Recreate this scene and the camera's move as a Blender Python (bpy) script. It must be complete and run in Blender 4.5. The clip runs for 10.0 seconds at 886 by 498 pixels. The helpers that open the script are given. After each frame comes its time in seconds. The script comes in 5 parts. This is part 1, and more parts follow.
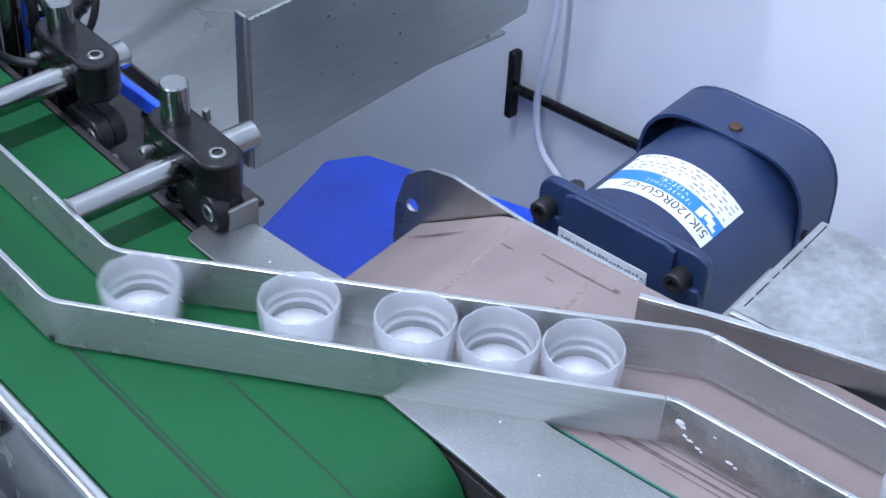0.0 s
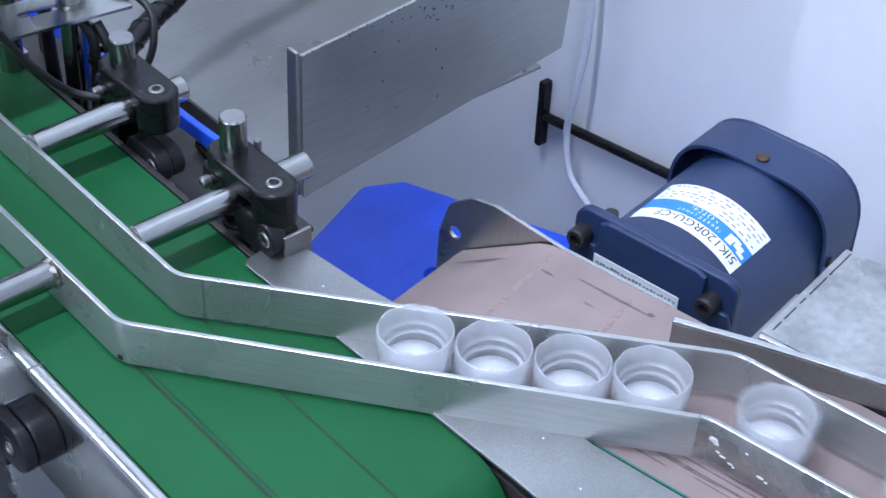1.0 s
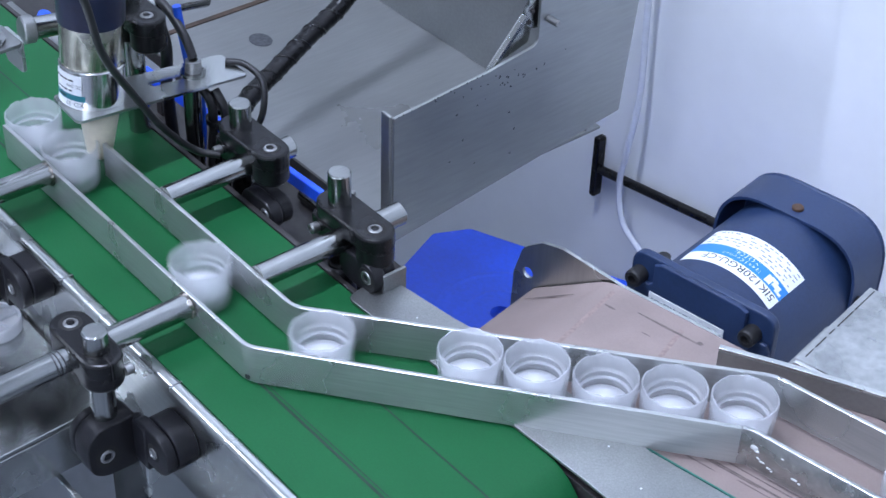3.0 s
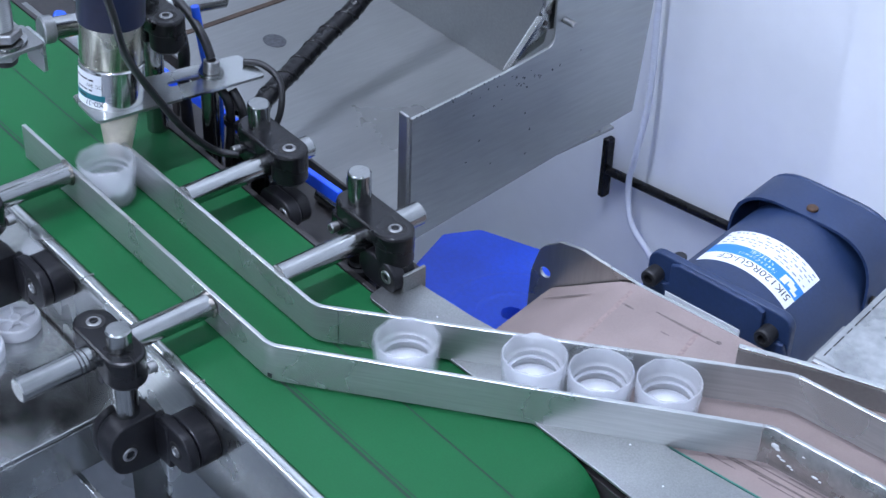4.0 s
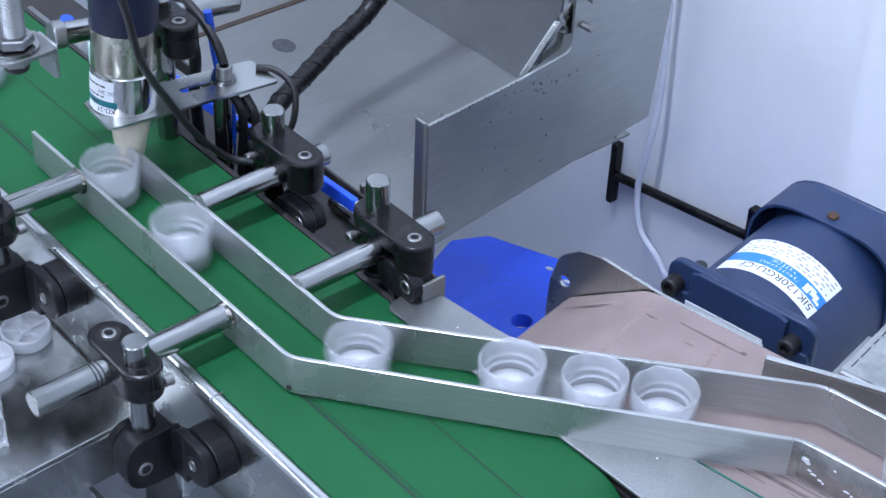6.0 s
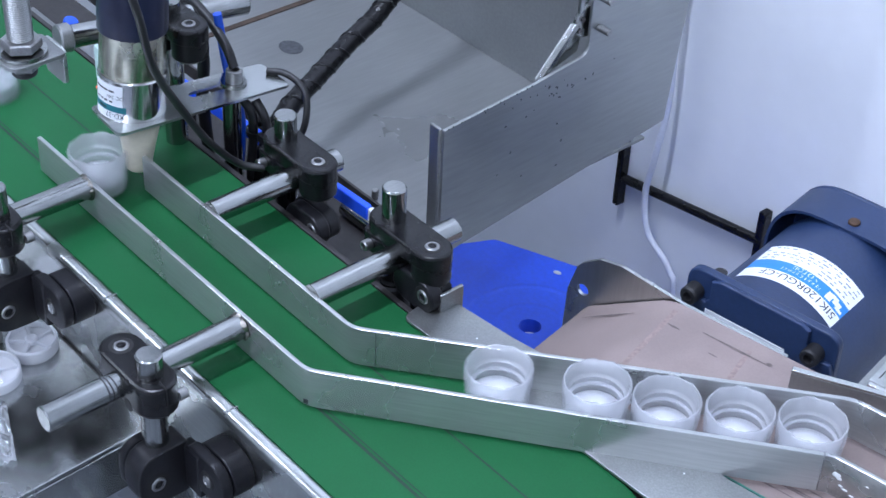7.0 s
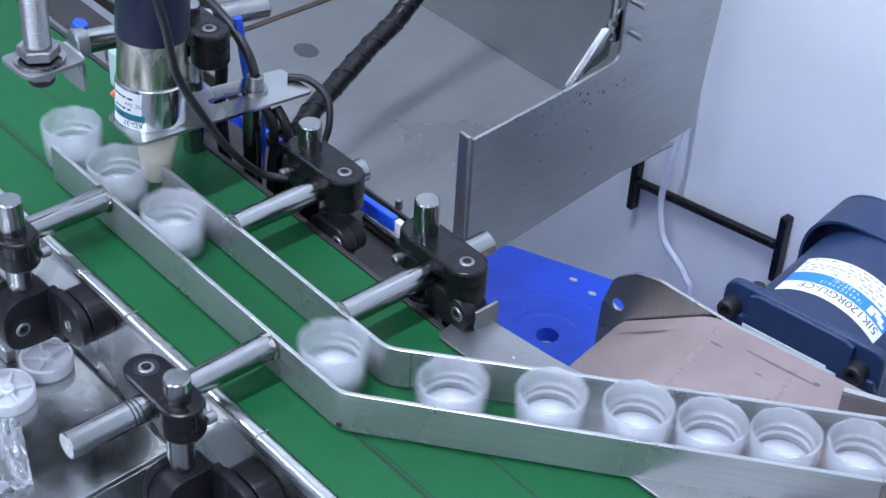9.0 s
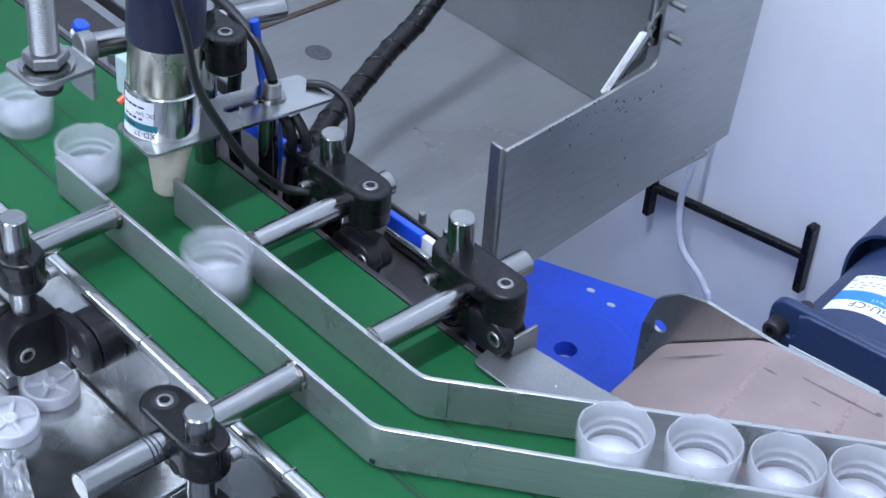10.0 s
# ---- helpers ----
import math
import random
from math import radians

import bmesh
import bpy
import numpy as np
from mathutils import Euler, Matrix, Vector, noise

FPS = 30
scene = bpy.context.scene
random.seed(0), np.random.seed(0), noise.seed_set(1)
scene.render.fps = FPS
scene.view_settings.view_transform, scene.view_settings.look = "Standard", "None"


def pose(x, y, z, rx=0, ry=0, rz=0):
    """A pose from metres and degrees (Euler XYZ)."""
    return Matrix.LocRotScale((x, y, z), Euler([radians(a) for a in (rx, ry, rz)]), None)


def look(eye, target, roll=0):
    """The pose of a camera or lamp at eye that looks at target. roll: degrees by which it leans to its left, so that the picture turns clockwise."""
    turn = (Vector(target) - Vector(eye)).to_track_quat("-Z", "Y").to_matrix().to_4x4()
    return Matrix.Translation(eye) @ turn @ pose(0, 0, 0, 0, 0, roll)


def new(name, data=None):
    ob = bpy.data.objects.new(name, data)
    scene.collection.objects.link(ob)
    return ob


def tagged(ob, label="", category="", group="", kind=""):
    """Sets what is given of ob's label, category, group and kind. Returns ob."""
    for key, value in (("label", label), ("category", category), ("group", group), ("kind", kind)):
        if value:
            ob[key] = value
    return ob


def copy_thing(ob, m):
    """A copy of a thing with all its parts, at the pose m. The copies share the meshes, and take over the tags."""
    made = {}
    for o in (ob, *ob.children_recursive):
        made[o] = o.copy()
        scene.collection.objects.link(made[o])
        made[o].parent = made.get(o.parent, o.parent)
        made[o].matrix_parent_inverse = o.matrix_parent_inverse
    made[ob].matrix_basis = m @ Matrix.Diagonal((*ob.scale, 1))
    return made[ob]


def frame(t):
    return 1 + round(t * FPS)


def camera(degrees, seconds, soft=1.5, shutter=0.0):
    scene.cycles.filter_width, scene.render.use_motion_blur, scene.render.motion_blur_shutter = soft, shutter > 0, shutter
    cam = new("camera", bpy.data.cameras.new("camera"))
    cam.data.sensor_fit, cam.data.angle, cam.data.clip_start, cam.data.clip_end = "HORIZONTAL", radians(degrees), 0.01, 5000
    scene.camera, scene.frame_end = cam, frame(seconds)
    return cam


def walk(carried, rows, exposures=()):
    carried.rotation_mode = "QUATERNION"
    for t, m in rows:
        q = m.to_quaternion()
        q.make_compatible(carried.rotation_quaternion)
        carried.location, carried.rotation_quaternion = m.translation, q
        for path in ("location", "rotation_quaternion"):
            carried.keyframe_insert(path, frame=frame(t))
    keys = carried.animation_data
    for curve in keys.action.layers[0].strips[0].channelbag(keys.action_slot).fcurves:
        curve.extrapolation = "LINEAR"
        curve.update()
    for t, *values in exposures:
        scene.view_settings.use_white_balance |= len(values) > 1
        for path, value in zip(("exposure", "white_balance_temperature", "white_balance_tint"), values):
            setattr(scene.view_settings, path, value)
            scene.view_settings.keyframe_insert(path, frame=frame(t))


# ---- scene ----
cam = camera(30.0, 10.0, shutter=0.4)
PATH = [
    (0.0, (0.41482, -0.20156, 0.41611), (0.16277, 0.03798, 0.13047), 3.441),
    (0.5, (0.42155, -0.21439, 0.42787), (0.16620, 0.02434, 0.14449), 3.280),
    (1.0, (0.42680, -0.22866, 0.44020), (0.16896, 0.00968, 0.15875), 3.122),
    (1.5, (0.43448, -0.24495, 0.45302), (0.17362, -0.00696, 0.17407), 2.967),
    (2.0, (0.44957, -0.26313, 0.46841), (0.18510, -0.02626, 0.19191), 2.652),
    (2.5, (0.46493, -0.28084, 0.48580), (0.19688, -0.04515, 0.21176), 2.292),
    (3.0, (0.48190, -0.30275, 0.50502), (0.21049, -0.06806, 0.23343), 2.085),
    (4.5, (0.47274, -0.31618, 0.50560), (0.20244, -0.07907, 0.23501), 2.379),
    (5.0, (0.46871, -0.31726, 0.50184), (0.19843, -0.07954, 0.23178), 2.376),
    (6.5, (0.44600, -0.31871, 0.49792), (0.17895, -0.07835, 0.22697), 2.789),
    (7.0, (0.43342, -0.31845, 0.49370), (0.16787, -0.07684, 0.22240), 2.940),
    (7.5, (0.42792, -0.31827, 0.49300), (0.16309, -0.07621, 0.22139), 3.068),
    (8.0, (0.42078, -0.31890, 0.49215), (0.15688, -0.07627, 0.22014), 3.144),
    (8.5, (0.40917, -0.31983, 0.48991), (0.14702, -0.07598, 0.21730), 3.344),
    (9.0, (0.39424, -0.31809, 0.48292), (0.13364, -0.07271, 0.21020), 3.509),
    (9.5, (0.37084, -0.31390, 0.47327), (0.11310, -0.06629, 0.19984), 3.862),
    (10.0, (0.34280, -0.30612, 0.46143), (0.08782, -0.05644, 0.18730), 4.204),
]
walk(cam, [(t, look(eye, target, roll)) for t, eye, target, roll in PATH], [(0.0, 0.0), (10.0, 0.0)])

# ---------------------------------------------------------------- world and light
FLOOR_Z, CEIL_Z = -760.0, 2050.0
world = bpy.data.worlds.new("room_air")
world.use_nodes = True
world.node_tree.nodes["Background"].inputs[0].default_value = (0.75, 0.82, 1.0, 1)
world.node_tree.nodes["Background"].inputs[1].default_value = 0.05
scene.world = world


def area(name, m, sx, sy, watts, colour=(0.640, 0.728, 0.975)):
    d = bpy.data.lights.new(name, "AREA")
    d.shape, d.size, d.size_y, d.energy, d.color = "RECTANGLE", sx, sy, watts, colour
    ob = new(name, d)
    ob.matrix_world = m
    return ob


# rows of tube lights that run across the conveyor: x, y, length, watts
# the two at y -2.1 are added out of view to brighten the wall
LAMPS = [(-0.24, -0.45, 1.2, 46.0), (-1.75, -0.72, 1.2, 20.0), (1.35, -0.9, 1.2, 10.0), (-0.24, -2.1, 0.8, 34.0), (1.35, -2.1, 0.8, 31.0)]
for lx, ly, long_, watts_ in LAMPS:
    area("tube_light_glow", pose(lx, ly, 1.965), 0.05, long_, watts_)

# ---------------------------------------------------------------- materials


def mat(name, colour, rough=0.5, metal=0.0, noise_scale=0.0, amount=0.0, bump=0.0, bump_scale=400.0, stretch=(1, 1, 1),
        rough_var=0.0, spec=0.5, coat=0.0, second=None, stain=0.0, stain_scale=12.0, trans=0.0, emit=0.0, brushed=0.0):
    """A Principled material with colour and roughness broken up at two scales, and fine relief."""
    m = bpy.data.materials.new(name)
    m.use_nodes = True
    nt = m.node_tree
    b = nt.nodes["Principled BSDF"]
    b.inputs["Base Color"].default_value = (*colour, 1)
    b.inputs["Roughness"].default_value = rough
    b.inputs["Metallic"].default_value = metal
    b.inputs["Specular IOR Level"].default_value = spec
    b.inputs["Coat Weight"].default_value = coat
    b.inputs["Transmission Weight"].default_value = trans
    if brushed:
        tg = nt.nodes.new("ShaderNodeCombineXYZ")
        for k, v in enumerate((0.02, 0.03, 1.0)):
            tg.inputs[k].default_value = v
        nt.links.new(tg.outputs[0], b.inputs["Tangent"])
        b.inputs["Anisotropic"].default_value = brushed
    if emit:
        b.inputs["Emission Color"].default_value = (*colour, 1)
        b.inputs["Emission Strength"].default_value = emit
    tc = nt.nodes.new("ShaderNodeTexCoord")
    mp = nt.nodes.new("ShaderNodeMapping")
    mp.inputs["Scale"].default_value = stretch
    nt.links.new(tc.outputs["Object"], mp.inputs["Vector"])

    def noise_node(scale, detail=4.0):
        n = nt.nodes.new("ShaderNodeTexNoise")
        n.inputs["Scale"].default_value, n.inputs["Detail"].default_value = scale, detail
        nt.links.new(mp.outputs["Vector"], n.inputs["Vector"])
        return n

    if amount or stain:
        fine = noise_node(noise_scale or 300.0)
        r1 = nt.nodes.new("ShaderNodeMapRange")
        r1.inputs["From Min"].default_value, r1.inputs["From Max"].default_value = 0.3, 0.7
        r1.inputs["To Min"].default_value, r1.inputs["To Max"].default_value = 1 - amount, 1 + amount
        nt.links.new(fine.outputs["Fac"], r1.inputs["Value"])
        wide = nt.nodes.new("ShaderNodeTexNoise")
        wide.inputs["Scale"].default_value, wide.inputs["Detail"].default_value = stain_scale, 6.0
        nt.links.new(tc.outputs["Object"], wide.inputs["Vector"])
        r2 = nt.nodes.new("ShaderNodeMapRange")
        r2.inputs["From Min"].default_value, r2.inputs["From Max"].default_value = 0.35, 0.65
        r2.inputs["To Min"].default_value, r2.inputs["To Max"].default_value = 1 - stain, 1 + stain * 0.4
        nt.links.new(wide.outputs["Fac"], r2.inputs["Value"])
        mul = nt.nodes.new("ShaderNodeMath")
        mul.operation = "MULTIPLY"
        nt.links.new(r1.outputs[0], mul.inputs[0])
        nt.links.new(r2.outputs[0], mul.inputs[1])
        vm = nt.nodes.new("ShaderNodeVectorMath")
        vm.operation = "SCALE"
        vm.inputs[0].default_value = colour
        nt.links.new(mul.outputs[0], vm.inputs["Scale"])
        nt.links.new(vm.outputs[0], b.inputs["Base Color"])
        if rough_var:
            r3 = nt.nodes.new("ShaderNodeMapRange")
            r3.inputs["From Min"].default_value, r3.inputs["From Max"].default_value = 0.3, 0.7
            r3.inputs["To Min"].default_value, r3.inputs["To Max"].default_value = max(rough - rough_var, 0.02), rough + rough_var
            nt.links.new(wide.outputs["Fac"], r3.inputs["Value"])
            nt.links.new(r3.outputs[0], b.inputs["Roughness"])
    if bump:
        bn = noise_node(bump_scale, 3.0)
        bp = nt.nodes.new("ShaderNodeBump")
        bp.inputs["Strength"].default_value, bp.inputs["Distance"].default_value = bump, 0.0004
        nt.links.new(bn.outputs["Fac"], bp.inputs["Height"])
        nt.links.new(bp.outputs[0], b.inputs["Normal"])
    return m


STEEL = mat("brushed_steel", (0.58, 0.60, 0.58), 0.26, 1.0, 900, 0.06, 0.10, 700, (0.06, 1, 1), 0.07, stain=0.12, stain_scale=18)
STEEL_V = mat("satin_steel", (0.53, 0.55, 0.535), 0.27, 1.0, 700, 0.05, 0.10, 600, (1, 1, 0.06), 0.08, stain=0.14, stain_scale=14)
STEEL_ROD = mat("polished_rod_steel", (0.33, 0.34, 0.333), 0.18, 1.0, 1200, 0.08, 0.12, 1500, (1, 0.03, 1), 0.03, stain=0.10, stain_scale=60)
STEEL_BEAD = mat("bead_blasted_steel", (0.30, 0.31, 0.305), 0.36, 0.85, 1500, 0.12, 0.25, 2500, (1, 1, 1), 0.08, stain=0.18, stain_scale=20)
STEEL_TRAY = mat("tray_sheet_steel", (0.25, 0.258, 0.258), 0.30, 0.55, 500, 0.05, 0.04, 500, (1, 0.1, 1), 0.04, stain=0.12, stain_scale=9)
STEEL_PANEL = mat("panel_sheet_steel", (0.40, 0.415, 0.41), 0.46, 1.0, 500, 0.05, 0.06, 500, (1, 0.1, 1), 0.05, stain=0.14, stain_scale=9)
STEEL_SCUFF = mat("scuffed_steel", (0.46, 0.475, 0.465), 0.29, 1.0, 250, 0.12, 0.3, 300, (1, 1, 1), 0.10, stain=0.20, stain_scale=45)
WELD = mat("weld_metal", (0.30, 0.28, 0.25), 0.34, 1.0, 700, 0.35, 0.5, 900, stain=0.5, stain_scale=220)
CHROME = mat("chrome", (0.66, 0.66, 0.65), 0.16, 1.0, 400, 0.03)
GILT_STEEL = mat("zinc_plated_can", (0.62, 0.60, 0.50), 0.24, 1.0, 300, 0.10, stain=0.2, stain_scale=60, rough_var=0.08)
RAIL = mat("rail_steel", (0.465, 0.48, 0.47), 0.29, 0.8, 900, 0.08, 0.06, 700, (0.05, 0.05, 1), 0.04, stain=0.10, stain_scale=14, brushed=0.55)
STEEL_TABLE = mat("table_sheet_steel", (0.50, 0.515, 0.51), 0.24, 1.0, 300, 0.08, 0.10, 300, (1, 1, 1), 0.09, stain=0.24, stain_scale=22)
BOLT = mat("zinc_bolt", (0.36, 0.36, 0.355), 0.40, 1.0, 900, 0.12)
BELT_GREEN = mat("green_pvc_belt", (0.0095, 0.098, 0.032), 0.44, 0, 900, 0.06, 0.10, 1800, (1, 1, 1), 0.08, spec=0.17, stain=0.10, stain_scale=10)
BELT_PINK = mat("tan_flat_belt", (0.265, 0.206, 0.190), 0.55, 0, 1200, 0.04, 0.12, 2000, (1, 1, 1), 0.05, stain=0.16, stain_scale=25)
BELT_EDGE = mat("teal_belt_core", (0.03, 0.17, 0.13), 0.5, 0, 600, 0.15)
SCUFF = mat("belt_scuff", (0.12, 0.092, 0.086), 0.6, 0, 300, 0.3)
LINE_GREEN = mat("belt_line_green", (0.002, 0.022, 0.009), 0.5, 0, 300, 0.2)
MOTOR_BLUE = mat("motor_blue_paint", (0.016, 0.035, 0.094), 0.42, 0, 500, 0.10, 0.25, 1600, (1, 1, 1), 0.08, spec=0.5, stain=0.15, stain_scale=30)
BLACK = mat("black_nylon", (0.006, 0.006, 0.007), 0.27, 0, 500, 0.15, 0.12, 1200, (1, 1, 1), 0.06, spec=0.32, stain=0.15, stain_scale=60)
BLACK_SOFT = mat("black_rubber", (0.014, 0.014, 0.016), 0.55, 0, 600, 0.2, 0.2, 900)
GREY_NYLON = mat("dark_grey_nylon", (0.011, 0.011, 0.013), 0.36, 0, 500, 0.15, 0.2, 1200, (1, 1, 1), 0.06, spec=0.24, stain=0.15, stain_scale=60)
DARK = mat("dark_frame_paint", (0.030, 0.027, 0.027), 0.45, 0, 300, 0.2, stain=0.25, stain_scale=30)
# near-black stands in for the shade inside holes, wells and splits
HOLE_SHADE = mat("painted_recess_shade", (0.006, 0.006, 0.006), 0.7, 0, 200, 0.2)
WALL = mat("white_panel_wall", (0.84, 0.865, 0.89), 0.34, 0, 60, 0.012, 0.02, 40, stain=0.03, stain_scale=3, rough_var=0.06)
CEIL = mat("white_ceiling", (0.78, 0.80, 0.82), 0.7, 0, 30, 0.02, stain=0.03, stain_scale=2)
FLOOR = mat("grey_epoxy_floor", (0.19, 0.205, 0.225), 0.30, 0, 80, 0.06, stain=0.12, stain_scale=4, rough_var=0.1)
BLUE_PLASTIC = mat("blue_plastic", (0.020, 0.115, 0.92), 0.36, 0, 300, 0.06, 0.1, 700, (1, 1, 1), 0.08, stain=0.10, stain_scale=14)
WHITE_PAPER = mat("white_label", (0.78, 0.80, 0.82), 0.35, 0, 400, 0.03)
LABEL_BLUE = mat("label_blue", (0.02, 0.22, 0.62), 0.35, 0, 400, 0.03)
LABEL_TEAL = mat("label_teal", (0.01, 0.16, 0.19), 0.35, 0, 400, 0.03)
PRINT = mat("grey_print", (0.24, 0.26, 0.30), 0.5, 0, 400, 0.1)
INK = mat("black_ink", (0.02, 0.02, 0.024), 0.5, 0, 400, 0.1)
CREAM = mat("cream_polyurethane", (0.60, 0.55, 0.43), 0.45, 0, 300, 0.05, stain=0.12, stain_scale=60)
CABLE_BLACK = mat("black_cable", (0.010, 0.010, 0.011), 0.40, 0, 500, 0.1)
CABLE_WHITE = mat("white_cable", (0.70, 0.73, 0.80), 0.45, 0, 200, 0.05)
CABLE_BLUE = mat("blue_air_hose", (0.01, 0.08, 0.55), 0.30, 0, 200, 0.05)
NAVY = mat("navy_can", (0.012, 0.015, 0.040), 0.30, 0, 300, 0.1)
BROWN = mat("rusty_plug", (0.085, 0.045, 0.025), 0.6, 0.3, 300, 0.3)
CHIP_AND_HOLE = mat("worn_chip_and_hole_shade", (0.085, 0.09, 0.10), 0.5, 0.5, 400, 0.3)
GLOW = mat("tube_glass", (0.95, 0.97, 1.0), 0.4, emit=6.0)
RED_LED = mat("red_indicator", (0.8, 0.08, 0.03), 0.3, emit=0.6)


def frosted(name, SEE=0.72, gloss=0.16):
    """Milky polypropylene: scatters, lets light through, and keeps a soft sheen."""
    m = bpy.data.materials.new(name)
    m.use_nodes = True
    nt = m.node_tree
    b = nt.nodes["Principled BSDF"]
    b.inputs["Base Color"].default_value = (0.87, 0.88, 0.90, 1)
    b.inputs["Roughness"].default_value = gloss
    b.inputs["IOR"].default_value = 1.49
    tl = nt.nodes.new("ShaderNodeBsdfTranslucent")
    tl.inputs[0].default_value = (0.86, 0.87, 0.90, 1)
    tr = nt.nodes.new("ShaderNodeBsdfTransparent")
    tr.inputs[0].default_value = (0.965, 0.97, 0.98, 1)
    n = nt.nodes.new("ShaderNodeTexNoise")
    n.inputs["Scale"].default_value = 220
    bp = nt.nodes.new("ShaderNodeBump")
    bp.inputs["Strength"].default_value, bp.inputs["Distance"].default_value = 0.25, 0.0004
    nt.links.new(n.outputs["Fac"], bp.inputs["Height"])
    nt.links.new(bp.outputs[0], b.inputs["Normal"])
    m1 = nt.nodes.new("ShaderNodeMixShader")
    m1.inputs[0].default_value = 0.45
    nt.links.new(b.outputs[0], m1.inputs[1])
    nt.links.new(tl.outputs[0], m1.inputs[2])
    m2 = nt.nodes.new("ShaderNodeMixShader")
    m2.inputs[0].default_value = SEE
    nt.links.new(m1.outputs[0], m2.inputs[1])
    nt.links.new(tr.outputs[0], m2.inputs[2])
    gl = nt.nodes.new("ShaderNodeBsdfAnisotropic")
    gl.inputs["Roughness"].default_value = gloss * 0.8
    nt.links.new(bp.outputs[0], gl.inputs["Normal"])
    m3 = nt.nodes.new("ShaderNodeMixShader")
    m3.inputs[0].default_value = 0.10
    nt.links.new(m2.outputs[0], m3.inputs[1])
    nt.links.new(gl.outputs[0], m3.inputs[2])
    nt.links.new(m3.outputs[0], nt.nodes["Material Output"].inputs[0])
    return m


FROST = frosted("frosted_polypropylene", 0.66)
LINER = frosted("glossy_polypropylene", 0.04, 0.09)
PLUG = frosted("milky_polypropylene", 0.18, 0.25)

# ---------------------------------------------------------------- building helpers (millimetres)
MM = 0.001


def thing(name, x, y, z, label, category, group="", turn=0.0, kind=""):
    """An Empty at the base of a thing, in millimetres and degrees."""
    ob = new(name)
    ob.empty_display_size = 0.02
    ob.matrix_world = pose(x * MM, y * MM, z * MM, 0, 0, turn)
    bpy.context.view_layer.update()
    return tagged(ob, label, category, group, kind)


def part(name, bm, material, parent=None, label="", local=False, sharp=20.0):
    """Links bm (millimetres) as one mesh under a thing or part. Unless local, bm is in the world's space."""
    bmesh.ops.recalc_face_normals(bm, faces=bm.faces)
    for f in bm.faces:
        f.smooth = True
    for e in bm.edges:
        if len(e.link_faces) != 2 or e.calc_face_angle(0.0) > radians(sharp):
            e.smooth = False
    bmesh.ops.scale(bm, vec=(MM, MM, MM), verts=bm.verts)
    me = bpy.data.meshes.new(name)
    ob = new(name, me)
    if parent is not None:
        ob.parent = parent
        if not local:
            bpy.context.view_layer.update()
            bmesh.ops.transform(bm, matrix=parent.matrix_world.inverted(), verts=bm.verts)
    bm.to_mesh(me)
    bm.free()
    for mt in material if isinstance(material, (list, tuple)) else [material]:
        me.materials.append(mt)
    return tagged(ob, label)


def rbox(lo, hi, bev=0.6, m=None, bm=None, seg=2):
    """A box with rounded edges."""
    bm = bm or bmesh.new()
    c, d = [(a + b) / 2 for a, b in zip(lo, hi)], [abs(b - a) for a, b in zip(lo, hi)]
    r = bmesh.ops.create_cube(bm, size=1, matrix=Matrix.Translation(c) @ Matrix.Diagonal((*d, 1)))
    vs = r["verts"]
    if bev:
        es = list({e for v in vs for e in v.link_edges})
        vs = list({v for f in bmesh.ops.bevel(bm, geom=es, offset=bev, segments=seg, affect="EDGES", profile=0.5)["faces"] for v in f.verts} | {v for v in vs if v.is_valid})
    if m is not None:
        bmesh.ops.transform(bm, matrix=m, verts=[v for v in vs if v.is_valid])
    return bm


def lathe(profile, m=None, seg=32, bm=None, closed=False):
    """Turns (radius, height) round the local z axis."""
    bm = bm or bmesh.new()
    m = m or Matrix()
    rings = []
    for r, h in profile:
        if r < 1e-6:
            rings.append([bm.verts.new(m @ Vector((0, 0, h)))])
        else:
            rings.append([bm.verts.new(m @ Vector((r * math.cos(2 * math.pi * k / seg), r * math.sin(2 * math.pi * k / seg), h))) for k in range(seg)])
    pairs = list(zip(rings, rings[1:])) + ([(rings[-1], rings[0])] if closed else [])
    for a, b in pairs:
        for k in range(seg):
            q = [a[k % len(a)], a[(k + 1) % len(a)], b[(k + 1) % len(b)], b[k % len(b)]]
            q = [v for i, v in enumerate(q) if v not in q[:i]]
            if len(q) > 2:
                bm.faces.new(q)
    return bm


def axis(p, q):
    """The matrix that lays the local z axis from p to q."""
    d = Vector(q) - Vector(p)
    return Matrix.Translation(p) @ d.to_track_quat("Z", "Y").to_matrix().to_4x4(), d.length


def rod(p, q, r, bev=0.5, seg=32, bm=None, r2=None):
    m, n = axis(p, q)
    r2 = r if r2 is None else r2
    return lathe([(0, 0), (r - bev, 0), (r, bev), (r2, n - bev), (r2 - bev, n), (0, n)], m, seg, bm)


def spline(points, n=8):
    """A smooth line through the points."""
    p = [Vector(a) for a in points]
    p = [2 * p[0] - p[1]] + p + [2 * p[-1] - p[-2]]
    out = []
    for i in range(1, len(p) - 2):
        for k in range(n):
            t = k / n
            a, b, c, d = p[i - 1:i + 3]
            out.append(0.5 * (2 * b + (c - a) * t + (2 * a - 5 * b + 4 * c - d) * t * t + (3 * b - a - 3 * c + d) * t ** 3))
    return out + [p[-2]]


